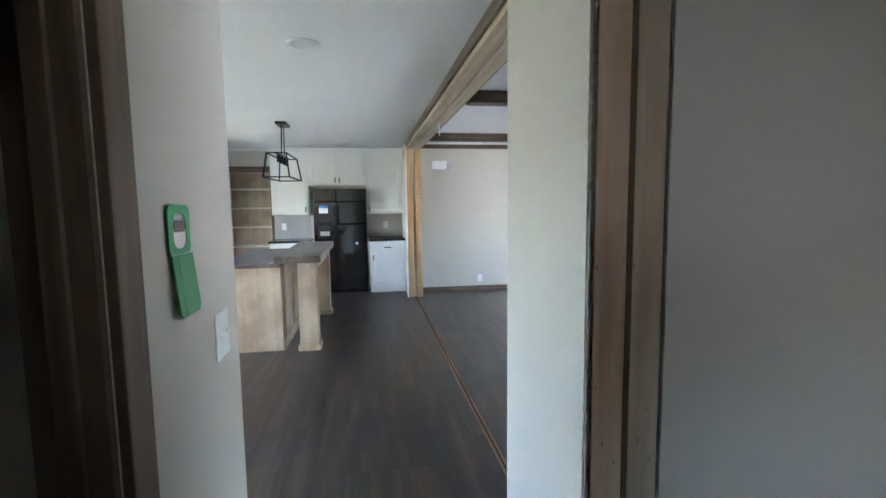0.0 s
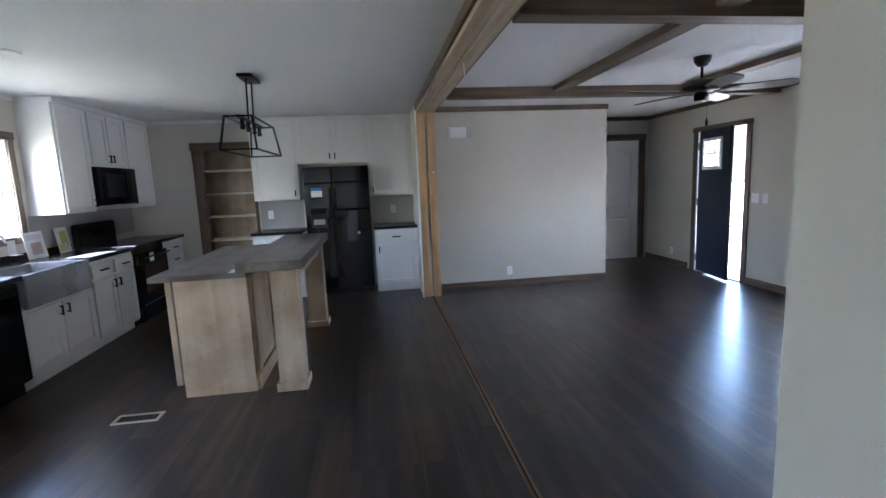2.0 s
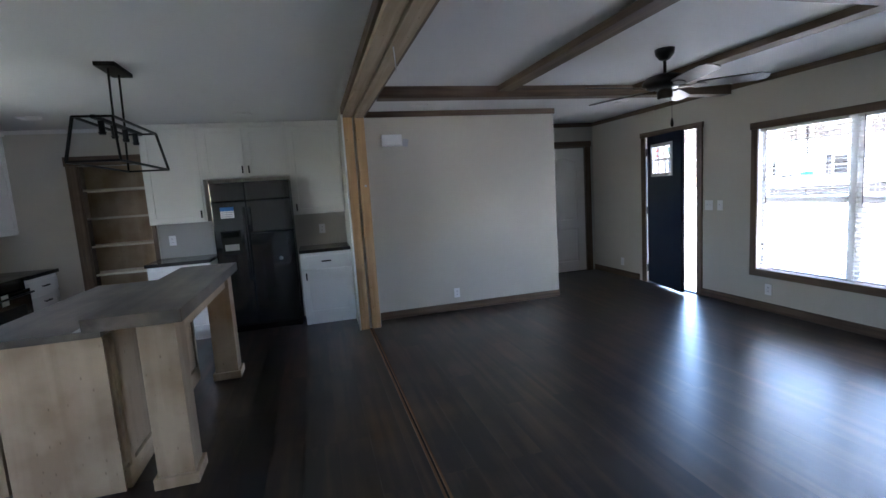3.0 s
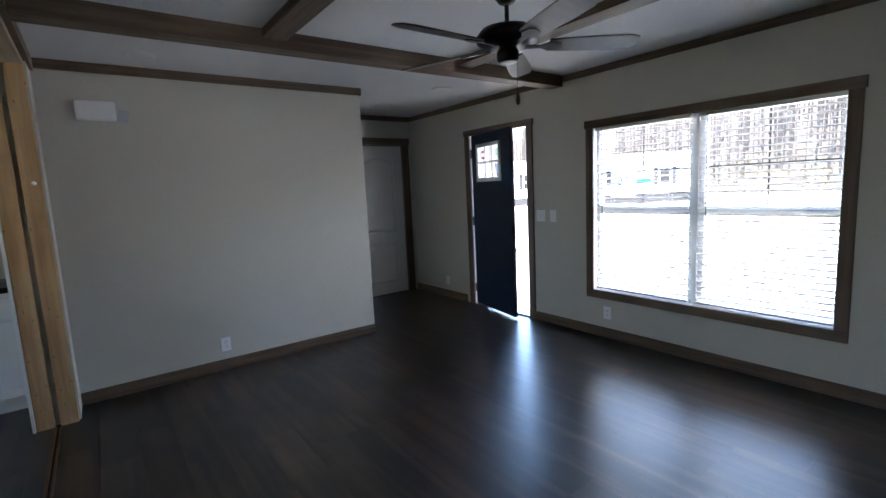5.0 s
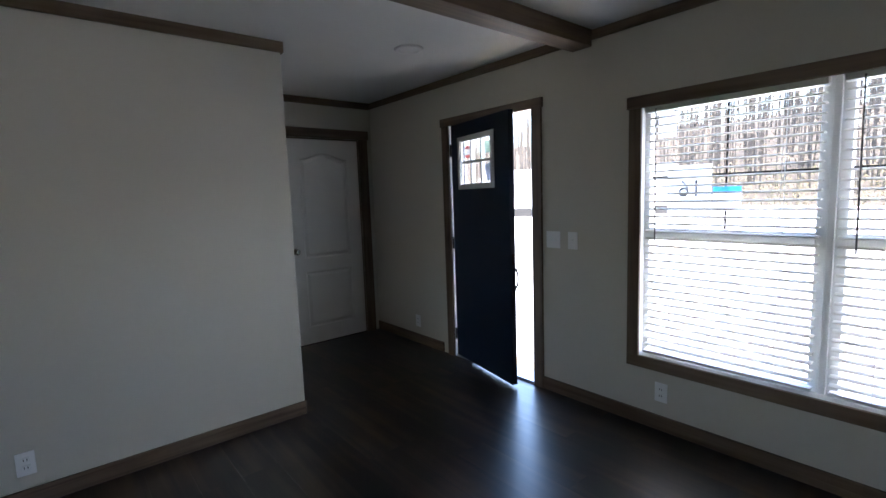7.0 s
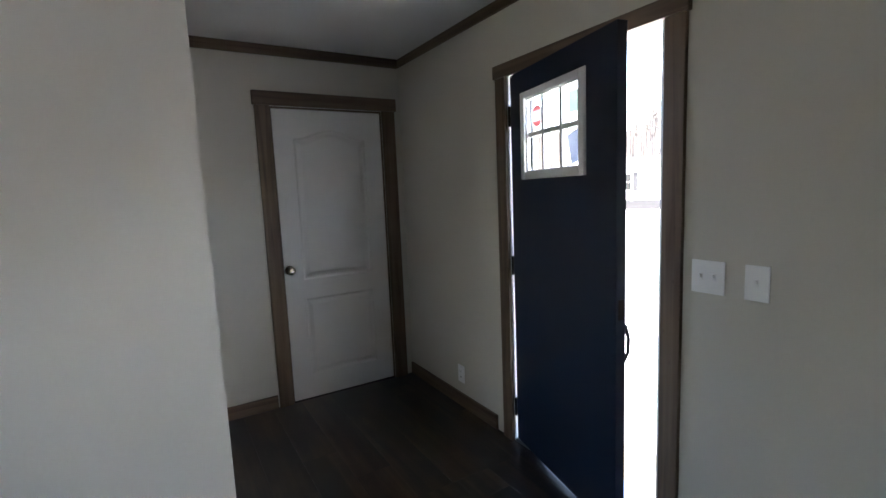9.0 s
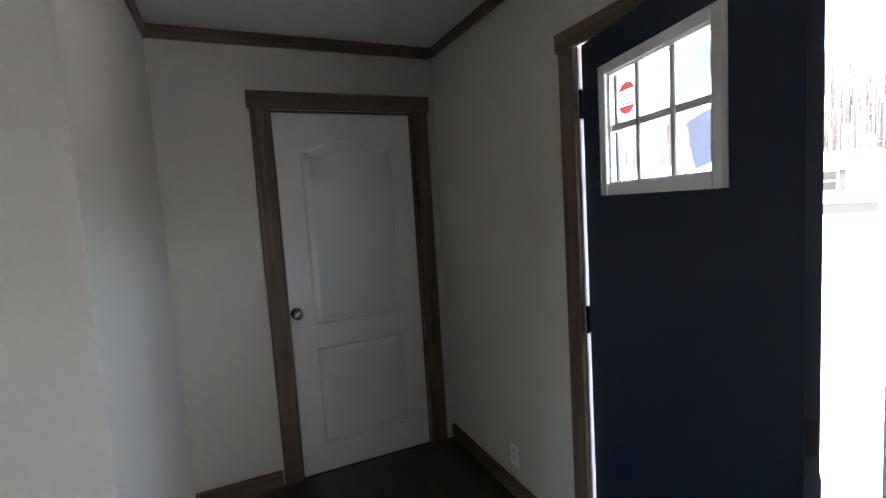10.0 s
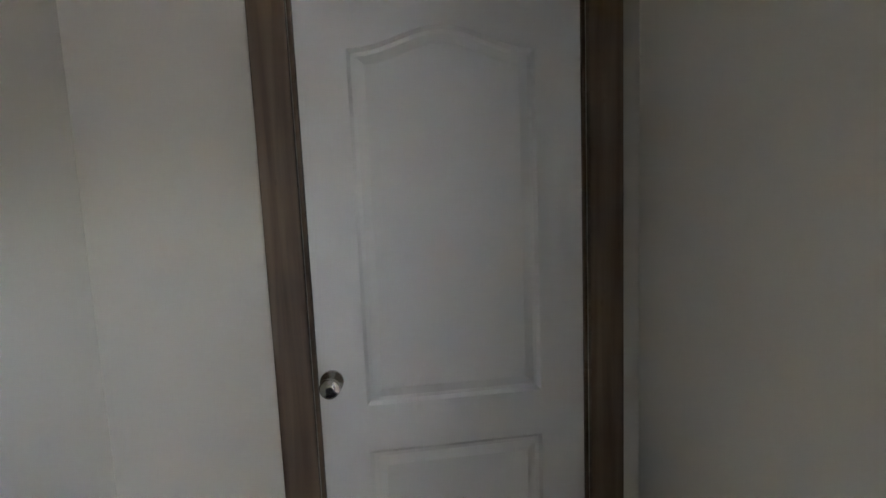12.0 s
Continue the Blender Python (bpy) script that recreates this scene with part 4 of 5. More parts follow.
B0 = (-1.112, -0.838, 5.43, 6.38, 1.795)


def bar(bm, p, q, r=0.0065):
    p, q = Vector(p), Vector(q)
    d = (q - p).normalized()
    m = Matrix.Translation((p + q) / 2) @ d.to_track_quat("Z", "Y").to_matrix().to_4x4()
    n = (q - p).length / 2
    return box(bm, -r, r, -r, r, -n, n, m=m)


bm = bmesh.new()
for x0, x1, y0, y1, z in (T0, B0):
    c = [(x0, y0, z), (x1, y0, z), (x1, y1, z), (x0, y1, z)]
    for p, q in zip(c, c[1:] + c[:1]):
        bar(bm, p, q)
ct = [(T0[0], T0[2]), (T0[1], T0[2]), (T0[1], T0[3]), (T0[0], T0[3])]
cb = [(B0[0], B0[2]), (B0[1], B0[2]), (B0[1], B0[3]), (B0[0], B0[3])]
for p, q in zip(ct, cb):
    bar(bm, (*p, T0[4]), (*q, B0[4]))
bar(bm, (-0.9775, T0[2], T0[4]), (-0.9775, T0[3], T0[4]), 0.011)
part("frame", bm, BLACKMATT, pen)
for y in (5.62, 5.81, 6.00, 6.19):
    bm = rod(bmesh.new(), (-0.9775, y, 2.052), (-0.9775, y, 1.985), 0.017, seg=14)
    rod(bm, (-0.9775, y, 1.985), (-0.9775, y, 1.968), 0.022, 0.017, seg=14)
    part("socket", bm, BLACKMATT, pen)


# ---- recessed lights, fan ----
def downlight(x, y):
    d = thing("recessed_light", (x, y, ZC), "round white recessed ceiling light, switched off", "ceiling light", "recessed ceiling lights")
    part("trim_ring", lathe(bmesh.new(), [(0.062, -0.005), (0.070, -0.014), (0.090, -0.012), (0.099, -0.001), (0.064, -0.001)], pose(x, y, ZC), 32), VINYL, d)
    part("lens", lathe(bmesh.new(), [(0.060, -0.0035), (0.058, -0.001)], pose(x, y, ZC), 28), DIFFUSER, d)


for x, y in ((-0.36, 3.06), (-2.30, 5.12), (-2.30, 7.70), (-0.41, 7.74), (1.44, 7.39), (4.02, 7.43), (-2.30, 2.97)):
    downlight(x, y)

FX, FY = 2.87, 5.337
fan = thing("ceiling_fan", (FX, FY, ZC), "dark bronze ceiling fan with five brown blades and a pull chain", "ceiling fan")
O = pose(FX, FY, 0)
part("canopy", lathe(bmesh.new(), [(0.018, 2.355), (0.040, 2.365), (0.066, 2.40), (0.072, 2.439)], O), BRONZE, fan)
part("downrod", rod(bmesh.new(), (FX, FY, 2.37), (FX, FY, 2.24), 0.012), BRONZE, fan)
part("motor_housing", lathe(bmesh.new(), [(0.045, 2.148), (0.125, 2.155), (0.158, 2.178), (0.162, 2.20), (0.135, 2.235), (0.075, 2.252), (0.020, 2.258)], O, 36), BRONZE, fan)
part("switch_housing", lathe(bmesh.new(), [(0.048, 2.075), (0.056, 2.085), (0.058, 2.125), (0.045, 2.147)], O, 28), BRONZE, fan)
part("end_cap", lathe(bmesh.new(), [(0.010, 2.070), (0.040, 2.072), (0.044, 2.0745)], O, 24), DIFFUSER, fan, "pale cap with a screw")
for k in range(5):
    m = Matrix.Translation((FX, FY, 2.155)) @ Matrix.Rotation(radians(37 + 72 * k), 4, "Z") @ Matrix.Rotation(radians(-13), 4, "X")
    outline = [(0.21, -0.052), (0.30, -0.060), (0.50, -0.068), (0.62, -0.066), (0.668, -0.048), (0.68, 0.0), (0.668, 0.048), (0.62, 0.066), (0.50, 0.068), (0.30, 0.060), (0.21, 0.052)]
    blade = part("blade", prism(bmesh.new(), outline, "z", -0.004, 0.004, m), BLADE, fan)
    iron = bmesh.new()
    prism(iron, [(0.09, -0.016), (0.17, -0.013), (0.215, -0.040), (0.27, -0.030), (0.285, 0.0), (0.27, 0.030), (0.215, 0.040), (0.17, 0.013), (0.09, 0.016)], "z", -0.0095, -0.0045, m)
    part("blade_iron", iron, BRONZE, blade)
bm = rod(bmesh.new(), (FX + 0.045, FY - 0.02, 2.09), (FX + 0.045, FY - 0.02, 1.925), 0.0016, seg=6)
chain = part("pull_chain", bm, BRONZE, fan)
part("chain_bob", lathe(bmesh.new(), [(0.003, 1.930), (0.008, 1.915), (0.012, 1.885), (0.009, 1.868), (0.003, 1.862)], pose(FX + 0.045, FY - 0.02, 0), 14), BRONZE, chain, "dark teardrop bob")


# ---- plates, alarm, small things ----
def plate_x(name, x, side, y, z, w, h, gangs, label, category, kind):
    """A cover plate on a wall of constant x; side points into the room."""
    p = thing(name, (x, y, z - h / 2), label, category)
    def xs(a, b):
        q = sorted((x + side * a, x + side * b))
        return q[0], q[1]
    a, b = xs(0.0005, 0.006)
    body = part("plate", bx(a, b, y - w / 2, y + w / 2, z - h / 2, z + h / 2, bev=0.002), PLASTIC, p)
    for i in range(gangs):
        yy = y + (i - (gangs - 1) / 2) * 0.046
        if kind == "switch":
            a, b = xs(0.006, 0.008)
            part("bezel", bx(a, b, yy - 0.006, yy + 0.006, z - 0.013, z + 0.013), PLASTIC, p)
            a, b = xs(0.008, 0.018)
            part("toggle", bx(a, b, yy - 0.004, yy + 0.004, z - 0.002, z + 0.010, bev=0.001), PLASTIC, p)
        else:
            for dz in (-0.020, 0.020):
                a, b = xs(0.006, 0.009)
                part("socket", bx(a, b, yy - 0.016, yy + 0.016, z + dz - 0.013, z + dz + 0.013, bev=0.003), PLASTIC, p)
                a, b = xs(0.0091, 0.0096)
                part("slots", box(bx(a, b, yy - 0.008, yy - 0.005, z + dz - 0.005, z + dz + 0.006), a, b, yy + 0.005, yy + 0.008, z + dz - 0.005, z + dz + 0.006), BLACKMATT, p)
    return p


def plate_y(name, y, x, z, w, h, gangs, label, category, kind):
    p = thing(name, (x, y, z - h / 2), label, category)
    part("plate", bx(x - w / 2, x + w / 2, y - 0.006, y - 0.0005, z - h / 2, z + h / 2, bev=0.002), PLASTIC, p)
    for dz in (-0.020, 0.020):
        part("socket", bx(x - 0.016, x + 0.016, y - 0.009, y - 0.006, z + dz - 0.013, z + dz + 0.013, bev=0.003), PLASTIC, p)
        bm = bx(x - 0.008, x - 0.005, y - 0.0096, y - 0.0091, z + dz - 0.005, z + dz + 0.006)
        part("slots", box(bm, x + 0.005, x + 0.008, y - 0.0096, y - 0.0091, z + dz - 0.005, z + dz + 0.006), BLACKMATT, p)
    return p


plate_x("light_switch", 4.75, -1, 6.80, 1.115, 0.116, 0.118, 2, "white double toggle switch plate beside the front door", "light switch", "switch")
plate_x("light_switch", 4.75, -1, 6.64, 1.115, 0.075, 0.118, 1, "white single toggle switch plate beside the front door", "light switch", "switch")
plate_x("wall_outlet", 4.75, -1, 6.025, 0.235, 0.075, 0.118, 1, "white wall outlet under the living room window", "outlet", "outlet")
plate_x("wall_outlet", 4.75, -1, 8.44, 0.225, 0.075, 0.118, 1, "white wall outlet behind the front door", "outlet", "outlet")
plate_y("wall_outlet", 7.76, 1.842, 0.22, 0.075, 0.118, 1, "white wall outlet low on the living room wall", "outlet", "outlet")
plate_y("wall_outlet", 8.472, -1.43, 1.115, 0.075, 0.118, 1, "white wall outlet above the kitchen counter", "outlet", "outlet")
plate_y("wall_outlet", 8.48, 0.30, 1.115, 0.075, 0.118, 1, "white wall outlet above the small counter", "outlet", "outlet")
plate_x("light_switch", -0.45, 1, 1.535, 1.122, 0.116, 0.135, 2, "white double toggle switch plate on the hall wall", "light switch", "switch")

al = thing("wall_chime", (1.165, 7.745, 2.035), "white rounded plastic box high on the living room wall", "wall box")
part("cover", bx(1.045, 1.282, 7.705, 7.758, 2.04, 2.175, bev=0.018), PLASTIC, al)
solid("paper_tag", bx(1.29, 1.36, 7.7575, 7.7592, 2.035, 2.125, m=Matrix.Translation((1.325, 0, 2.08)) @ Matrix.Rotation(radians(12), 4, "Y") @ Matrix.Translation((-1.325, 0, -2.08))), paint("grey_tag", (0.46, 0.47, 0.50), rough=0.6), "small grey printed tag stuck beside the white box", "tag")

# green door hanger card on the hall wall
tagm = Matrix.Translation((-0.447, 1.262, 1.388)) @ Matrix.Rotation(radians(-1), 4, "X")
tag = thing("door_hanger_card", (-0.447, 1.262, 1.245), "green folded door-hanger card stuck on the hall wall", "card")


def round_rect(u0, u1, z0, z1, rad, n=5):
    out = []
    for cu, cz, a0 in ((u1 - rad, z0 + rad, -90), (u1 - rad, z1 - rad, 0), (u0 + rad, z1 - rad, 90), (u0 + rad, z0 + rad, 180)):
        for k in range(n):
            a = radians(a0 + 90 * k / (n - 1))
            out.append((cu + rad * math.cos(a), cz + rad * math.sin(a)))
    return out


bm = bmesh.new()
loops = [[bm.verts.new(tagm @ Vector((x, u, z))) for u, z in ol] for x, ol in
         ((0.0, round_rect(-0.062, 0.062, 0.0, 0.112, 0.018)), (0.004, round_rect(-0.062, 0.062, 0.0, 0.112, 0.018)),
          (0.004, round_rect(-0.036, 0.040, 0.012, 0.094, 0.026)), (0.0, round_rect(-0.036, 0.040, 0.012, 0.094, 0.026)))]
for a, b in zip(loops, loops[1:] + loops[:1]):
    for k in range(len(a)):
        bm.faces.new((a[k], a[(k + 1) % len(a)], b[(k + 1) % len(a)], b[k]))
bmesh.ops.recalc_face_normals(bm, faces=bm.faces)
part("hanger", bm, GREEN, tag)
part("picture", prism(bmesh.new(), round_rect(-0.0355, 0.0395, 0.0125, 0.0935, 0.024), "x", 0.0, 0.002, tagm), PAPER, tag, "pale printed panel in the cut-out")
DARKPRINT = paint("dark_print", (0.09, 0.05, 0.04), rough=0.5, var=0.4, scale=60)
part("picture_band", prism(bmesh.new(), round_rect(-0.030, 0.036, 0.050, 0.076, 0.008), "x", 0.0022, 0.0032, tagm), DARKPRINT, tag, "dark printed band")
flapm = tagm @ Matrix.Rotation(radians(-6), 4, "Y")
DEEPGREEN = paint("deep_green_card", (0.02, 0.27, 0.08), rough=0.45)
part("flap", prism(bmesh.new(), [(-0.060, -0.002), (0.062, -0.002), (0.062, -0.126), (0.050, -0.142), (-0.050, -0.142), (-0.060, -0.132)], "x", 0.004, 0.007, flapm), DEEPGREEN, tag, "darker green lower flap")
for z0, z1 in ((-0.058, -0.008), (-0.140, -0.098)):
    part("slit", box(bmesh.new(), 0.0072, 0.0078, -0.033, -0.030, z0, z1, m=flapm), DARKPRINT, tag)

# doorway to the dark room
casing("hall_door_trim", -0.45, 1, 0.12, 0.955, 0, 2.06, 0.09, 0, 0.09, "dark brown stained boards framing the dark doorway", sill=False)
dj = thing("hall_door_frame", (-0.51, 0.54, 0), "dark brown door jamb with a stop strip", "door frame", kind="structure")
part("jamb", bx(-0.568, -0.452, 0.935, 0.954, 0, 2.05), TRIM["z"], dj)
part("stop", bx(-0.525, -0.490, 0.922, 0.934, 0, 2.05, bev=0.002), TRIM["z"], dj)
part("jamb", bx(-0.568, -0.452, 0.121, 0.140, 0, 2.05), TRIM["z"], dj)

# floor register
fv = thing("floor_register", (-1.605, 4.745, 0), "pale metal floor register with a dark grille", "floor vent")
FVM = paint("pale_brass_metal", (0.55, 0.50, 0.38), rough=0.4, metal=0.6)
part("rim", box(box(box(bx(-1.752, -1.460, 4.680, 4.700, 0.0, 0.007, bev=0.002), -1.752, -1.460, 4.790, 4.810, 0.0, 0.007, bev=0.002), -1.752, -1.732, 4.700, 4.790, 0.0, 0.007, bev=0.002), -1.480, -1.460, 4.700, 4.790, 0.0, 0.007, bev=0.002), FVM, fv)
# Flat dark plate on the floor paints the shade of the duct opening.
part("well_shade", bx(-1.732, -1.480, 4.700, 4.790, 0.0002, 0.0012), SUBFLOOR, fv)
for k in range(9):
    x = -1.722 + k * 0.029
    part("louvre", bx(x, x + 0.006, 4.701, 4.789, 0.0014, 0.0045), BRONZE, fv)

# things on the kitchen counter
def framed_print(name, y0, y1, z1, x, lean, tones, label):
    m = Matrix.Translation((x, 0, 0.986)) @ Matrix.Rotation(radians(-lean), 4, "Y") @ Matrix.Translation((-x, 0, -0.986))
    t = thing(name, (x, (y0 + y1) / 2, 0.913), label, "printed card")
    z0 = 0.914
    part("card", bx(x, x + 0.006, y0, y1, z0, z1, m=m), PAPER, t)
    for i, (a, b, c, d, col) in enumerate(tones):
        part("printed_patch", bx(x + 0.0062, x + 0.0068 + 0.0003 * i, y0 + (y1 - y0) * a, y0 + (y1 - y0) * b, z0 + (z1 - z0) * c, z0 + (z1 - z0) * d, m=m), paint("print_" + name + str(i), col, rough=0.5), t)


framed_print("printed_card", 6.36, 6.62, 1.17, -3.19, 8, [(0.25, 0.8, 0.15, 0.6, (0.55, 0.42, 0.36)), (0.1, 0.9, 0.7, 0.9, (0.62, 0.63, 0.66))], "pale printed card leaning behind the counter")
framed_print("printed_card", 6.77, 6.96, 1.18, -3.17, 8, [(0.3, 0.85, 0.25, 0.85, (0.45, 0.52, 0.16)), (0.1, 0.5, 0.1, 0.35, (0.70, 0.62, 0.20)), (0.45, 0.75, 0.1, 0.4, (0.62, 0.66, 0.72))], "bright printed leaflet leaning by the range")
for y, z in ((5.30, 1.0), (6.16, 1.03)):
    solid("folded_card", box(bx(-3.20, -3.197, y, y + 0.09, 0.986, z + 0.09), -3.197, -3.14, y, y + 0.09, 0.986, 0.989), PAPER, "small white folded card on the window side of the counter", "card")

# Thin white sheets stand in for sun and window glare on the counter.
pm = Matrix.Translation((-2.75, 6.55, 0)) @ Matrix.Rotation(radians(-8), 4, "Z")
solid("white_sheet", bx(-0.105, 0.115, -0.20, 0.20, 0.9125, 0.9150, m=pm), PAPER, "thin white sheet for the bright sun patch on the dark kitchen counter", "paper")
solid("white_sheet", bx(-3.05, -2.72, 4.30, 4.95, 0.9125, 0.9140), PAPER, "large thin white sheet for the window glare on the counter end", "paper")

# sheets on the window glass
def glass_sheet(name, y0, y1, z0, z1, material, label):
    return solid(name, bx(4.8585, 4.8595, y0, y1, z0, z1), material, label, "sign")


SHEET = sheet("thin_white_paper", (0.84, 0.86, 0.88), 0.65)
glass_sheet("paper_sign", 5.822, 6.060, 1.275, 1.572, SHEET, "white paper sign taped to the glass, number seen reversed")
num = bpy.data.curves.new("reversed_number", "FONT")
num.body, num.size, num.extrude, num.align_x = "16", 0.135, 0.0006, "CENTER"
nob = new("sign_number", num)
nob.matrix_world = Matrix.Translation((4.8575, 5.935, 1.395)) @ Matrix(((0, 0, 1, 0), (1, 0, 0, 0), (0, 1, 0, 0), (0, 0, 0, 1)))
num.materials.append(paint("grey_number", (0.16, 0.18, 0.22), rough=0.8))
tagged(nob, "grey number sixteen showing reversed through the paper", "sign number")
gl = thing("window_label", (4.8575, 5.745, 1.312), "white window label with a blue header on the glass", "label")
part("sheet", bx(4.8580, 4.8590, 5.674, 5.814, 1.314, 1.415), SHEET, gl)
part("header", bx(4.8580, 4.8590, 5.674, 5.814, 1.416, 1.446), sheet("blue_thin_paper", (0.16, 0.45, 0.78), 0.7), gl, "blue header")
for k in range(3):
    part("print_line", bx(4.8570, 4.8577, 5.69, 5.80 - 0.02 * k, 1.395 - k * 0.025, 1.400 - k * 0.025), GREYPRINT, gl)
glass_sheet("paper_note", 6.015, 6.120, 1.74, 1.88, SHEET, "small white note stuck high on the window glass")

# ---- outdoors ----
GROUND_Z = -0.75
GRAVEL = paint("pale_gravel", (0.42, 0.40, 0.37), rough=0.95, var=0.18, scale=0.6, fine=14, bump=0.6)
LITTER = paint("leaf_litter", (0.050, 0.038, 0.026), rough=1.0, var=0.45, scale=0.25, fine=3, bump=0.8)
SIDING = paint("white_lap_siding", (0.70, 0.70, 0.68), rough=0.6, var=0.03)
SHINGLE = paint("grey_shingles", (0.13, 0.125, 0.12), rough=0.95, var=0.25, scale=3, fine=20, bump=0.6)
# Dark colour of the shutters; also paints the shade under the homes.
SHUTTER_UNDERSHADE = paint("dark_shutter_and_underside_shade", (0.012, 0.011, 0.011), rough=0.9)
BARK = paint("grey_bark", (0.045, 0.039, 0.034), rough=0.95, var=0.4, scale=4, fine=30, bump=0.8)
LEAF = paint("dry_brown_leaves", (0.055, 0.040, 0.025), rough=0.9, var=0.5, scale=0.8)
LEAFG = paint("olive_leaves", (0.045, 0.044, 0.020), rough=0.9, var=0.5, scale=0.8)
BRUSH = paint("straw_brush", (0.080, 0.064, 0.030), rough=0.95, var=0.4, scale=0.5)
STEPWOOD = wood("treated_pine", (0.24, 0.18, 0.09), (0.36, 0.28, 0.15), "y", rough=0.8)

bm = bmesh.new()


def ground_z(x, y):
    r = max(0.0, x - 58)
    return GROUND_Z + min(14.0, 0.36 * r)
xs = [-400, -120, -40, -10, 5, 20, 40, 52, 58, 62, 68, 76, 86, 98, 112, 130, 400, 1500]
ys = [-1500, -300, -140, -100, -70, -45, -25, -10, 5, 20, 35, 50, 70, 95, 130, 180, 300, 1500]
grid = [[bm.verts.new((x, y, ground_z(x, y) + (noise.noise((x * 0.05, y * 0.05, 0)) * 0.8 if x > 62 else 0))) for y in ys] for x in xs]
for i in range(len(xs) - 1):
    for j in range(len(ys) - 1):
        bm.faces.new((grid[i][j], grid[i + 1][j], grid[i + 1][j + 1], grid[i][j + 1]))
g = structure("ground", bm, GRAVEL, "pale gravel lot rising to a leaf-strewn wooded slope", "ground")
g.data.materials.append(LITTER)
# Dark ground on the unseen west side, added to cut bounce into the kitchen.
g.data.materials.append(paint("dim_west_ground", (0.13, 0.125, 0.065), rough=1.0, var=0.3, scale=0.8, fine=20, bump=0.6))
for p in g.data.polygons:
    if p.center.x > 55:
        p.material_index = 1
    elif p.center.x < -2:
        p.material_index = 2

# timber steps outside the front door
steps = thing("entry_steps", (5.6, 7.44, GROUND_Z), "new treated-pine landing and steps outside the front door", "steps")
for k in range(4):
    for j in range(2):
        part("tread", bx(4.95 + j * 0.145 + (0 if k == 0 else 0.29 + (k - 1) * 0.29), 5.09 + j * 0.145 + (0 if k == 0 else 0.29 + (k - 1) * 0.29), 6.75, 8.15, -0.10 - k * 0.17, -0.062 - k * 0.17, bev=0.004), STEPWOOD, steps)
for y in (6.78, 8.08):
    part("stringer", prism(bmesh.new(), [(4.95, -0.102), (5.24, -0.102), (6.15, -0.63), (6.15, GROUND_Z), (4.95, GROUND_Z)], "y", y, y + 0.04), STEPWOOD, steps)
    part("post", bx(5.16, 5.25, y - 0.03, y + 0.06, GROUND_Z, 0.001), STEPWOOD, steps)


def white_home(at, length, depth, wall_h, rise, turn, windows, label):
    """A single-storey white home: local x along the front, front at y = 0, facing -y."""
    m = Matrix.Translation(at) @ Matrix.Rotation(radians(turn), 4, "Z")
    h = thing("mobile_home", at, label, "house", "white homes across the lot")
    part("wall", bx(0, length, 0, depth, 0.75, 0.75 + wall_h, m=m), SIDING, h, "white siding")
    # Solid near-black block in place of the shaded gap below the floor.
    part("underside_shade", bx(0.05, length - 0.05, 0.05, depth - 0.05, 0, 0.749, m=m), SHUTTER_UNDERSHADE, h, "near-black block for the shade under the home")
    t = 0.75 + wall_h
    bm = prism(bmesh.new(), [(-0.35, t), (depth / 2, t + rise), (depth + 0.35, t), (depth + 0.35, t + 0.12), (depth / 2, t + rise + 0.14), (-0.35, t + 0.12)], "x", -0.3, length + 0.3, m)
    part("roof", bm, SIDING if rise < 0.5 else SHINGLE, h, "low roof")
    part("gable", prism(bmesh.new(), [(0, t), (depth / 2, t + rise), (depth, t)], "x", 0.01, length - 0.01, m), SIDING, h)
    for k in range(9):
        z = 0.9 + k * (wall_h - 0.15) / 9
        part("siding_lap", bx(0.0, length, -0.018, -0.001, z, z + 0.035, m=m), SIDING, h)
    for u, z0, w, hh in windows:
        wn_ = part("window", bx(u, u + w, -0.05, -0.02, z0, z0 + hh, m=m), VINYL, h)
        part("pane", bx(u + 0.07, u + w - 0.07, -0.056, -0.051, z0 + 0.07, z0 + hh / 2 - 0.03, m=m), BLACK, wn_, "dark glass")
        part("pane", bx(u + 0.07, u + w - 0.07, -0.056, -0.051, z0 + hh / 2 + 0.03, z0 + hh - 0.07, m=m), BLACK, wn_, "dark glass")
        for s in (u - 0.42, u + w + 0.06):
            part("shutter", bx(s, s + 0.36, -0.045, -0.02, z0 - 0.03, z0 + hh + 0.03, m=m), SHUTTER_UNDERSHADE, h, "dark shutter")
    return h


# the front runs from the far left corner (34.5, 35) to (42.5, 22.5)
white_home((33.5, 36.5, GROUND_Z), 16.5, 4.6, 2.6, 0.9, -57.4, [(1.6, 1.55, 0.95, 1.45), (5.2, 1.55, 0.95, 1.45), (9.0, 1.55, 0.95, 1.45), (13.4, 1.55, 0.95, 1.45)], "long white mobile home with dark shutters and a dark underside")
white_home((20.5, 55.0, GROUND_Z), 13.0, 4.6, 2.6, 0.9, -35, [(2.0, 1.75, 0.95, 1.35), (8.0, 1.75, 0.95, 1.35)], "distant white mobile home with dark shutters")


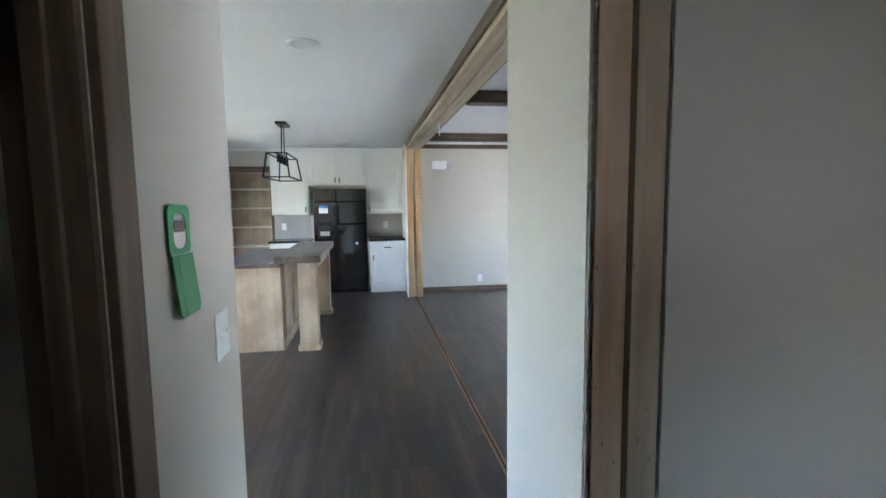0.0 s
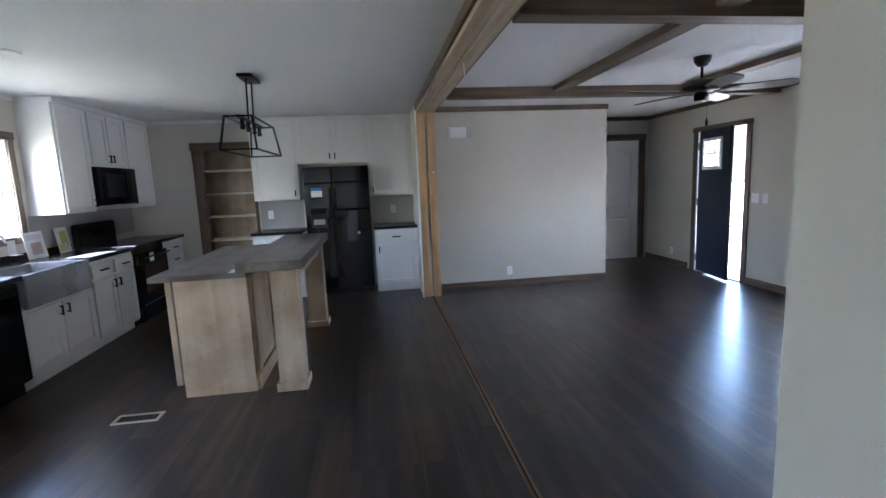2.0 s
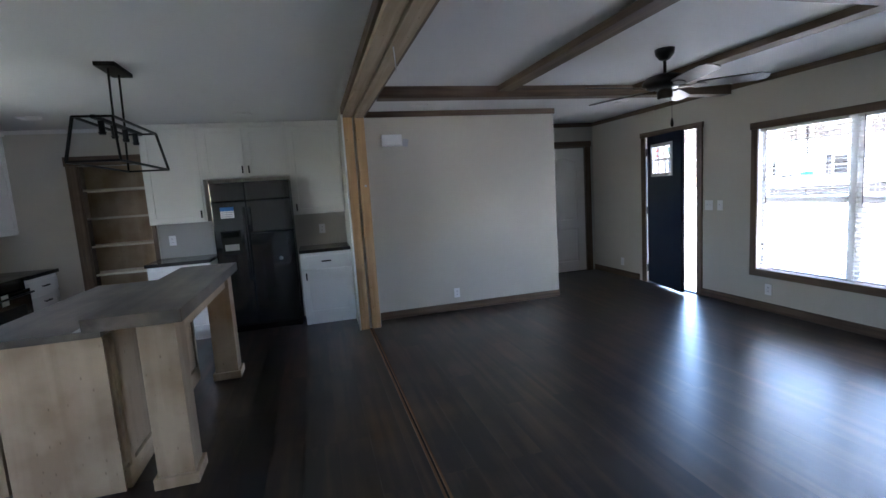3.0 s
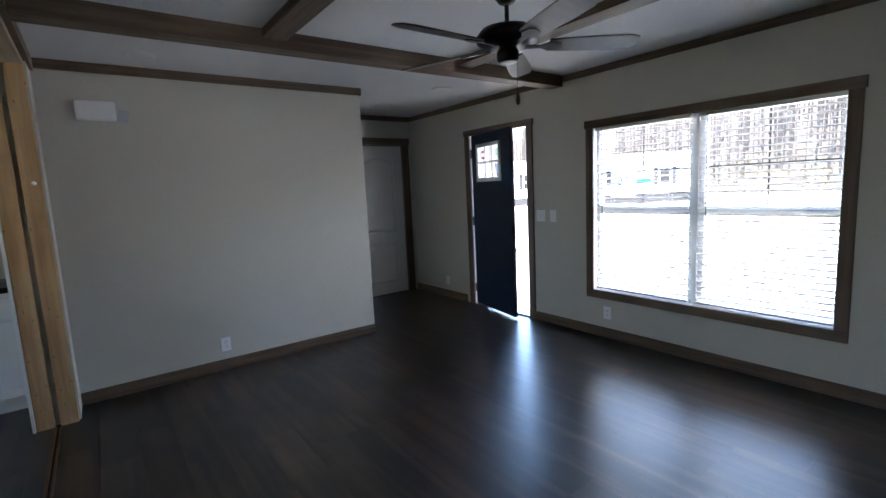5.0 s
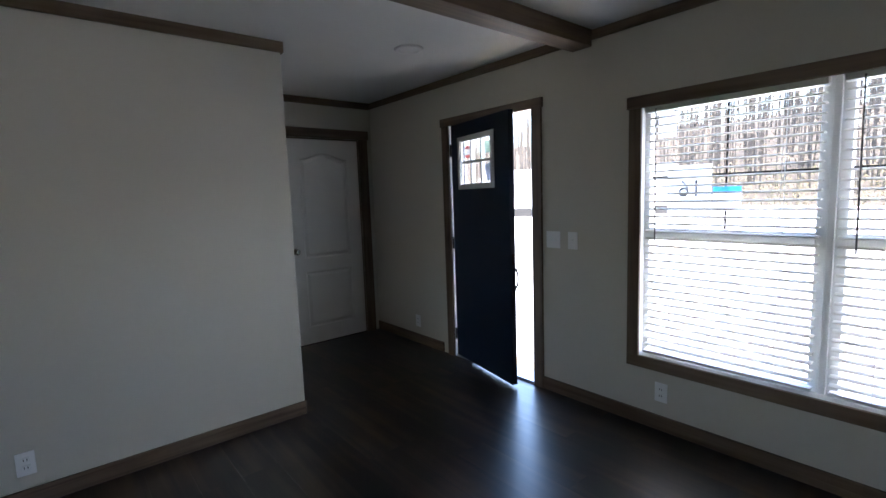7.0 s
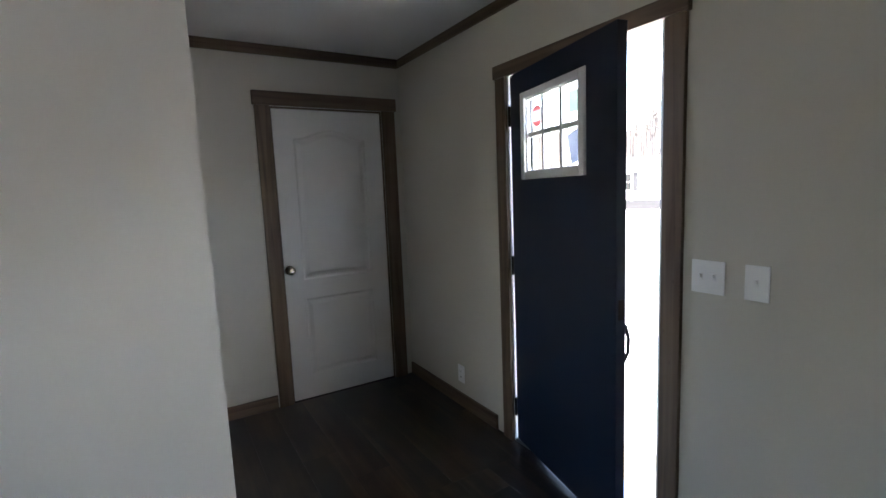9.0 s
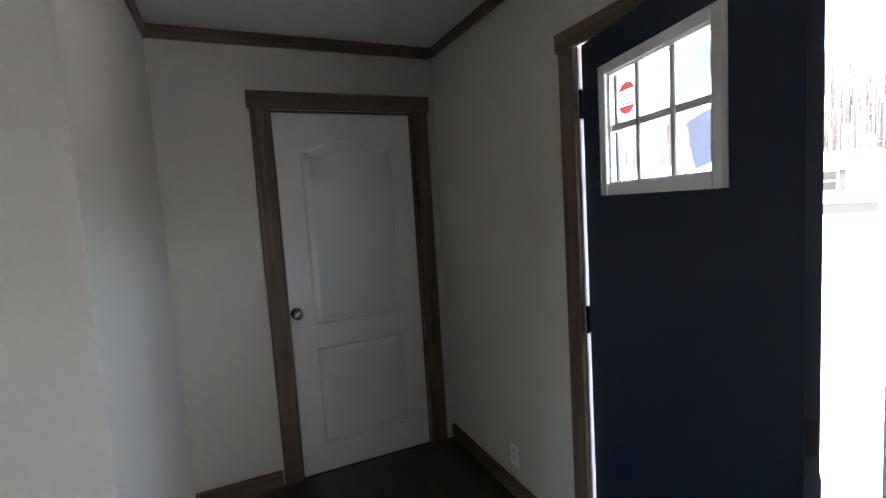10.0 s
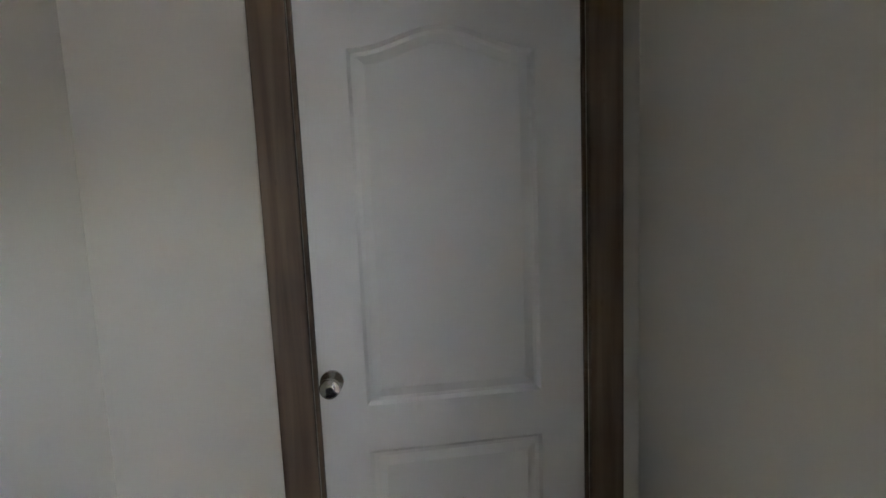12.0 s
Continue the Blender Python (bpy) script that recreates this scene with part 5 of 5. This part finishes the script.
def bare_tree(at, height, lean, seed, leafy):
    rnd = random.Random(seed)
    t = thing("tree", at, "tall bare tree with thin limbs and a few dry leaves", "tree", "trees on the slope")
    bm = bmesh.new()
    p, r = Vector(at), height * 0.014
    tips = []
    for k in range(5):
        q = p + Vector((lean * 0.2 + rnd.uniform(-0.15, 0.15), rnd.uniform(-0.2, 0.2), height / 5))
        rod(bm, p, q, r, r * 0.75, seg=7)
        if k >= 1:
            for _ in range(3):
                d = Vector((rnd.uniform(-1, 1), rnd.uniform(-1, 1), rnd.uniform(0.5, 1.2))).normalized() * height * rnd.uniform(0.10, 0.2)
                rod(bm, q, q + d, r * 0.45, r * 0.2, seg=5)
                for _ in range(3):
                    e = q + d * rnd.uniform(0.5, 1.0)
                    d2 = (d.normalized() + Vector((rnd.uniform(-1, 1), rnd.uniform(-1, 1), rnd.uniform(-0.1, 0.8)))).normalized() * height * rnd.uniform(0.05, 0.11)
                    rod(bm, e, e + d2, r * 0.22, r * 0.08, seg=4)
                    tips.append(e + d2)
        p, r = q, r * 0.75
    part("trunk", bm, BARK, t)
    bm = bmesh.new()
    for c in tips:
        for _ in range(leafy):
            o = c + Vector((rnd.gauss(0, 0.5), rnd.gauss(0, 0.5), rnd.gauss(0, 0.5)))
            a = Vector((rnd.gauss(0, 1), rnd.gauss(0, 1), rnd.gauss(0, 1))).normalized() * rnd.uniform(0.08, 0.2)
            b = a.orthogonal().normalized() * a.length * 0.6
            bm.faces.new([bm.verts.new(o + a), bm.verts.new(o + b), bm.verts.new(o - a), bm.verts.new(o - b)])
    part("crown", bm, LEAF if seed % 3 else LEAFG, t, "sparse dry leaves")


rnd = random.Random(7)
for k in range(26):
    x, y = rnd.uniform(56, 74), -20 + k * 4.4 + rnd.uniform(-1.5, 1.5)
    bare_tree((x, y, ground_z(x, y) - 0.3), rnd.uniform(10, 16), rnd.uniform(-0.5, 0.5), k, 3)


def woods():
    """The far woods on the slope: trunks and leaf clumps too many to count."""
    rnd = random.Random(11)
    verts, faces = [], []
    def quad(a, b, c, d):
        i = len(verts)
        verts.extend((a, b, c, d))
        faces.append((i, i + 1, i + 2, i + 3))
    for _ in range(2800):
        x, y = rnd.uniform(60, 125), rnd.uniform(-75, 150)
        z, h, w = ground_z(x, y) - 0.5, rnd.uniform(7, 15), rnd.uniform(0.05, 0.14)
        l = rnd.uniform(-0.5, 0.5)
        quad((x, y - w, z), (x, y + w, z), (x + l, y + l + w * 0.3, z + h), (x + l, y + l - w * 0.3, z + h))
        quad((x - w, y, z), (x + w, y, z), (x + l + w * 0.3, y + l, z + h), (x + l - w * 0.3, y + l, z + h))
    trunks = len(faces)
    for _ in range(80000):
        x, y = rnd.uniform(58, 125), rnd.uniform(-75, 150)
        z = ground_z(x, y) + abs(rnd.gauss(0, 4.5))
        a = Vector((rnd.gauss(0, 1), rnd.gauss(0, 1), rnd.gauss(0, 1))).normalized() * rnd.uniform(0.07, 0.22)
        b = a.orthogonal().normalized() * a.length * rnd.uniform(0.3, 0.7)
        c = Vector((x, y, z))
        quad(tuple(c + a), tuple(c + b), tuple(c - a), tuple(c - b))
    leaves = len(faces)
    for _ in range(36000):
        x, y = rnd.uniform(50, 66), rnd.uniform(-60, 130)
        c = Vector((x, y, ground_z(x, y) + abs(rnd.gauss(0, 1.7))))
        a = Vector((rnd.gauss(0, 0.6), rnd.gauss(0, 0.6), rnd.gauss(0, 1))).normalized() * rnd.uniform(0.05, 0.18)
        b = a.orthogonal().normalized() * a.length * rnd.uniform(0.2, 0.6)
        quad(tuple(c + a), tuple(c + b), tuple(c - a), tuple(c - b))
    me = bpy.data.meshes.new("far_woods")
    me.from_pydata(verts, [], faces)
    for mt in (BARK, LEAF, LEAFG, BRUSH):
        me.materials.append(mt)
    for i, p in enumerate(me.polygons):
        p.material_index = 0 if i < trunks else 3 if i >= leaves else (2 if verts[p.vertices[0]][2] < 3.5 and i % 2 else 1)
    tagged(new("far_woods", me), "brown late-autumn woods on the slope", "woods", kind="stuff")


woods()

# ---- floor planks, last ----
def planks():
    PW, PL = 0.196, 1.22
    meshes = {}
    rnd = random.Random(3)
    def lay(x0, x1, y0, y1):
        """Rows of planks over a rectangle; whole-width planks only, the last row cut."""
        x = x0
        while x < x1 - 0.005:
            w = round(min(PW, x1 - x), 3)
            y = y0 - rnd.choice((0.0, 0.3, 0.6, 0.9))
            while y < y1 - 0.005:
                a, b = max(y, y0), min(y + PL, y1)
                if b - a > 0.01:
                    key = (w, round(b - a, 4))
                    if key not in meshes:
                        bm = bx(-w / 2 + 0.00015, w / 2 - 0.00015, -key[1] / 2 + 0.00015, key[1] / 2 - 0.00015, -0.0044, 0.0)
                        meshes[key] = finish(bm, "plank", PLANK)
                    p = new("plank", meshes[key])
                    p.parent = floor
                    p.location = (x + w / 2, (a + b) / 2, 0)
                y += PL
            x += w
    lay(-2.72, SEAM - 0.021, 1.71, 8.48)
    lay(SEAM + 0.019, 4.75, 2.08, 7.76)
    lay(3.26, 4.75, 7.76, 9.17)
    lay(-0.45, 0.585, -0.6, 1.71)


planks()
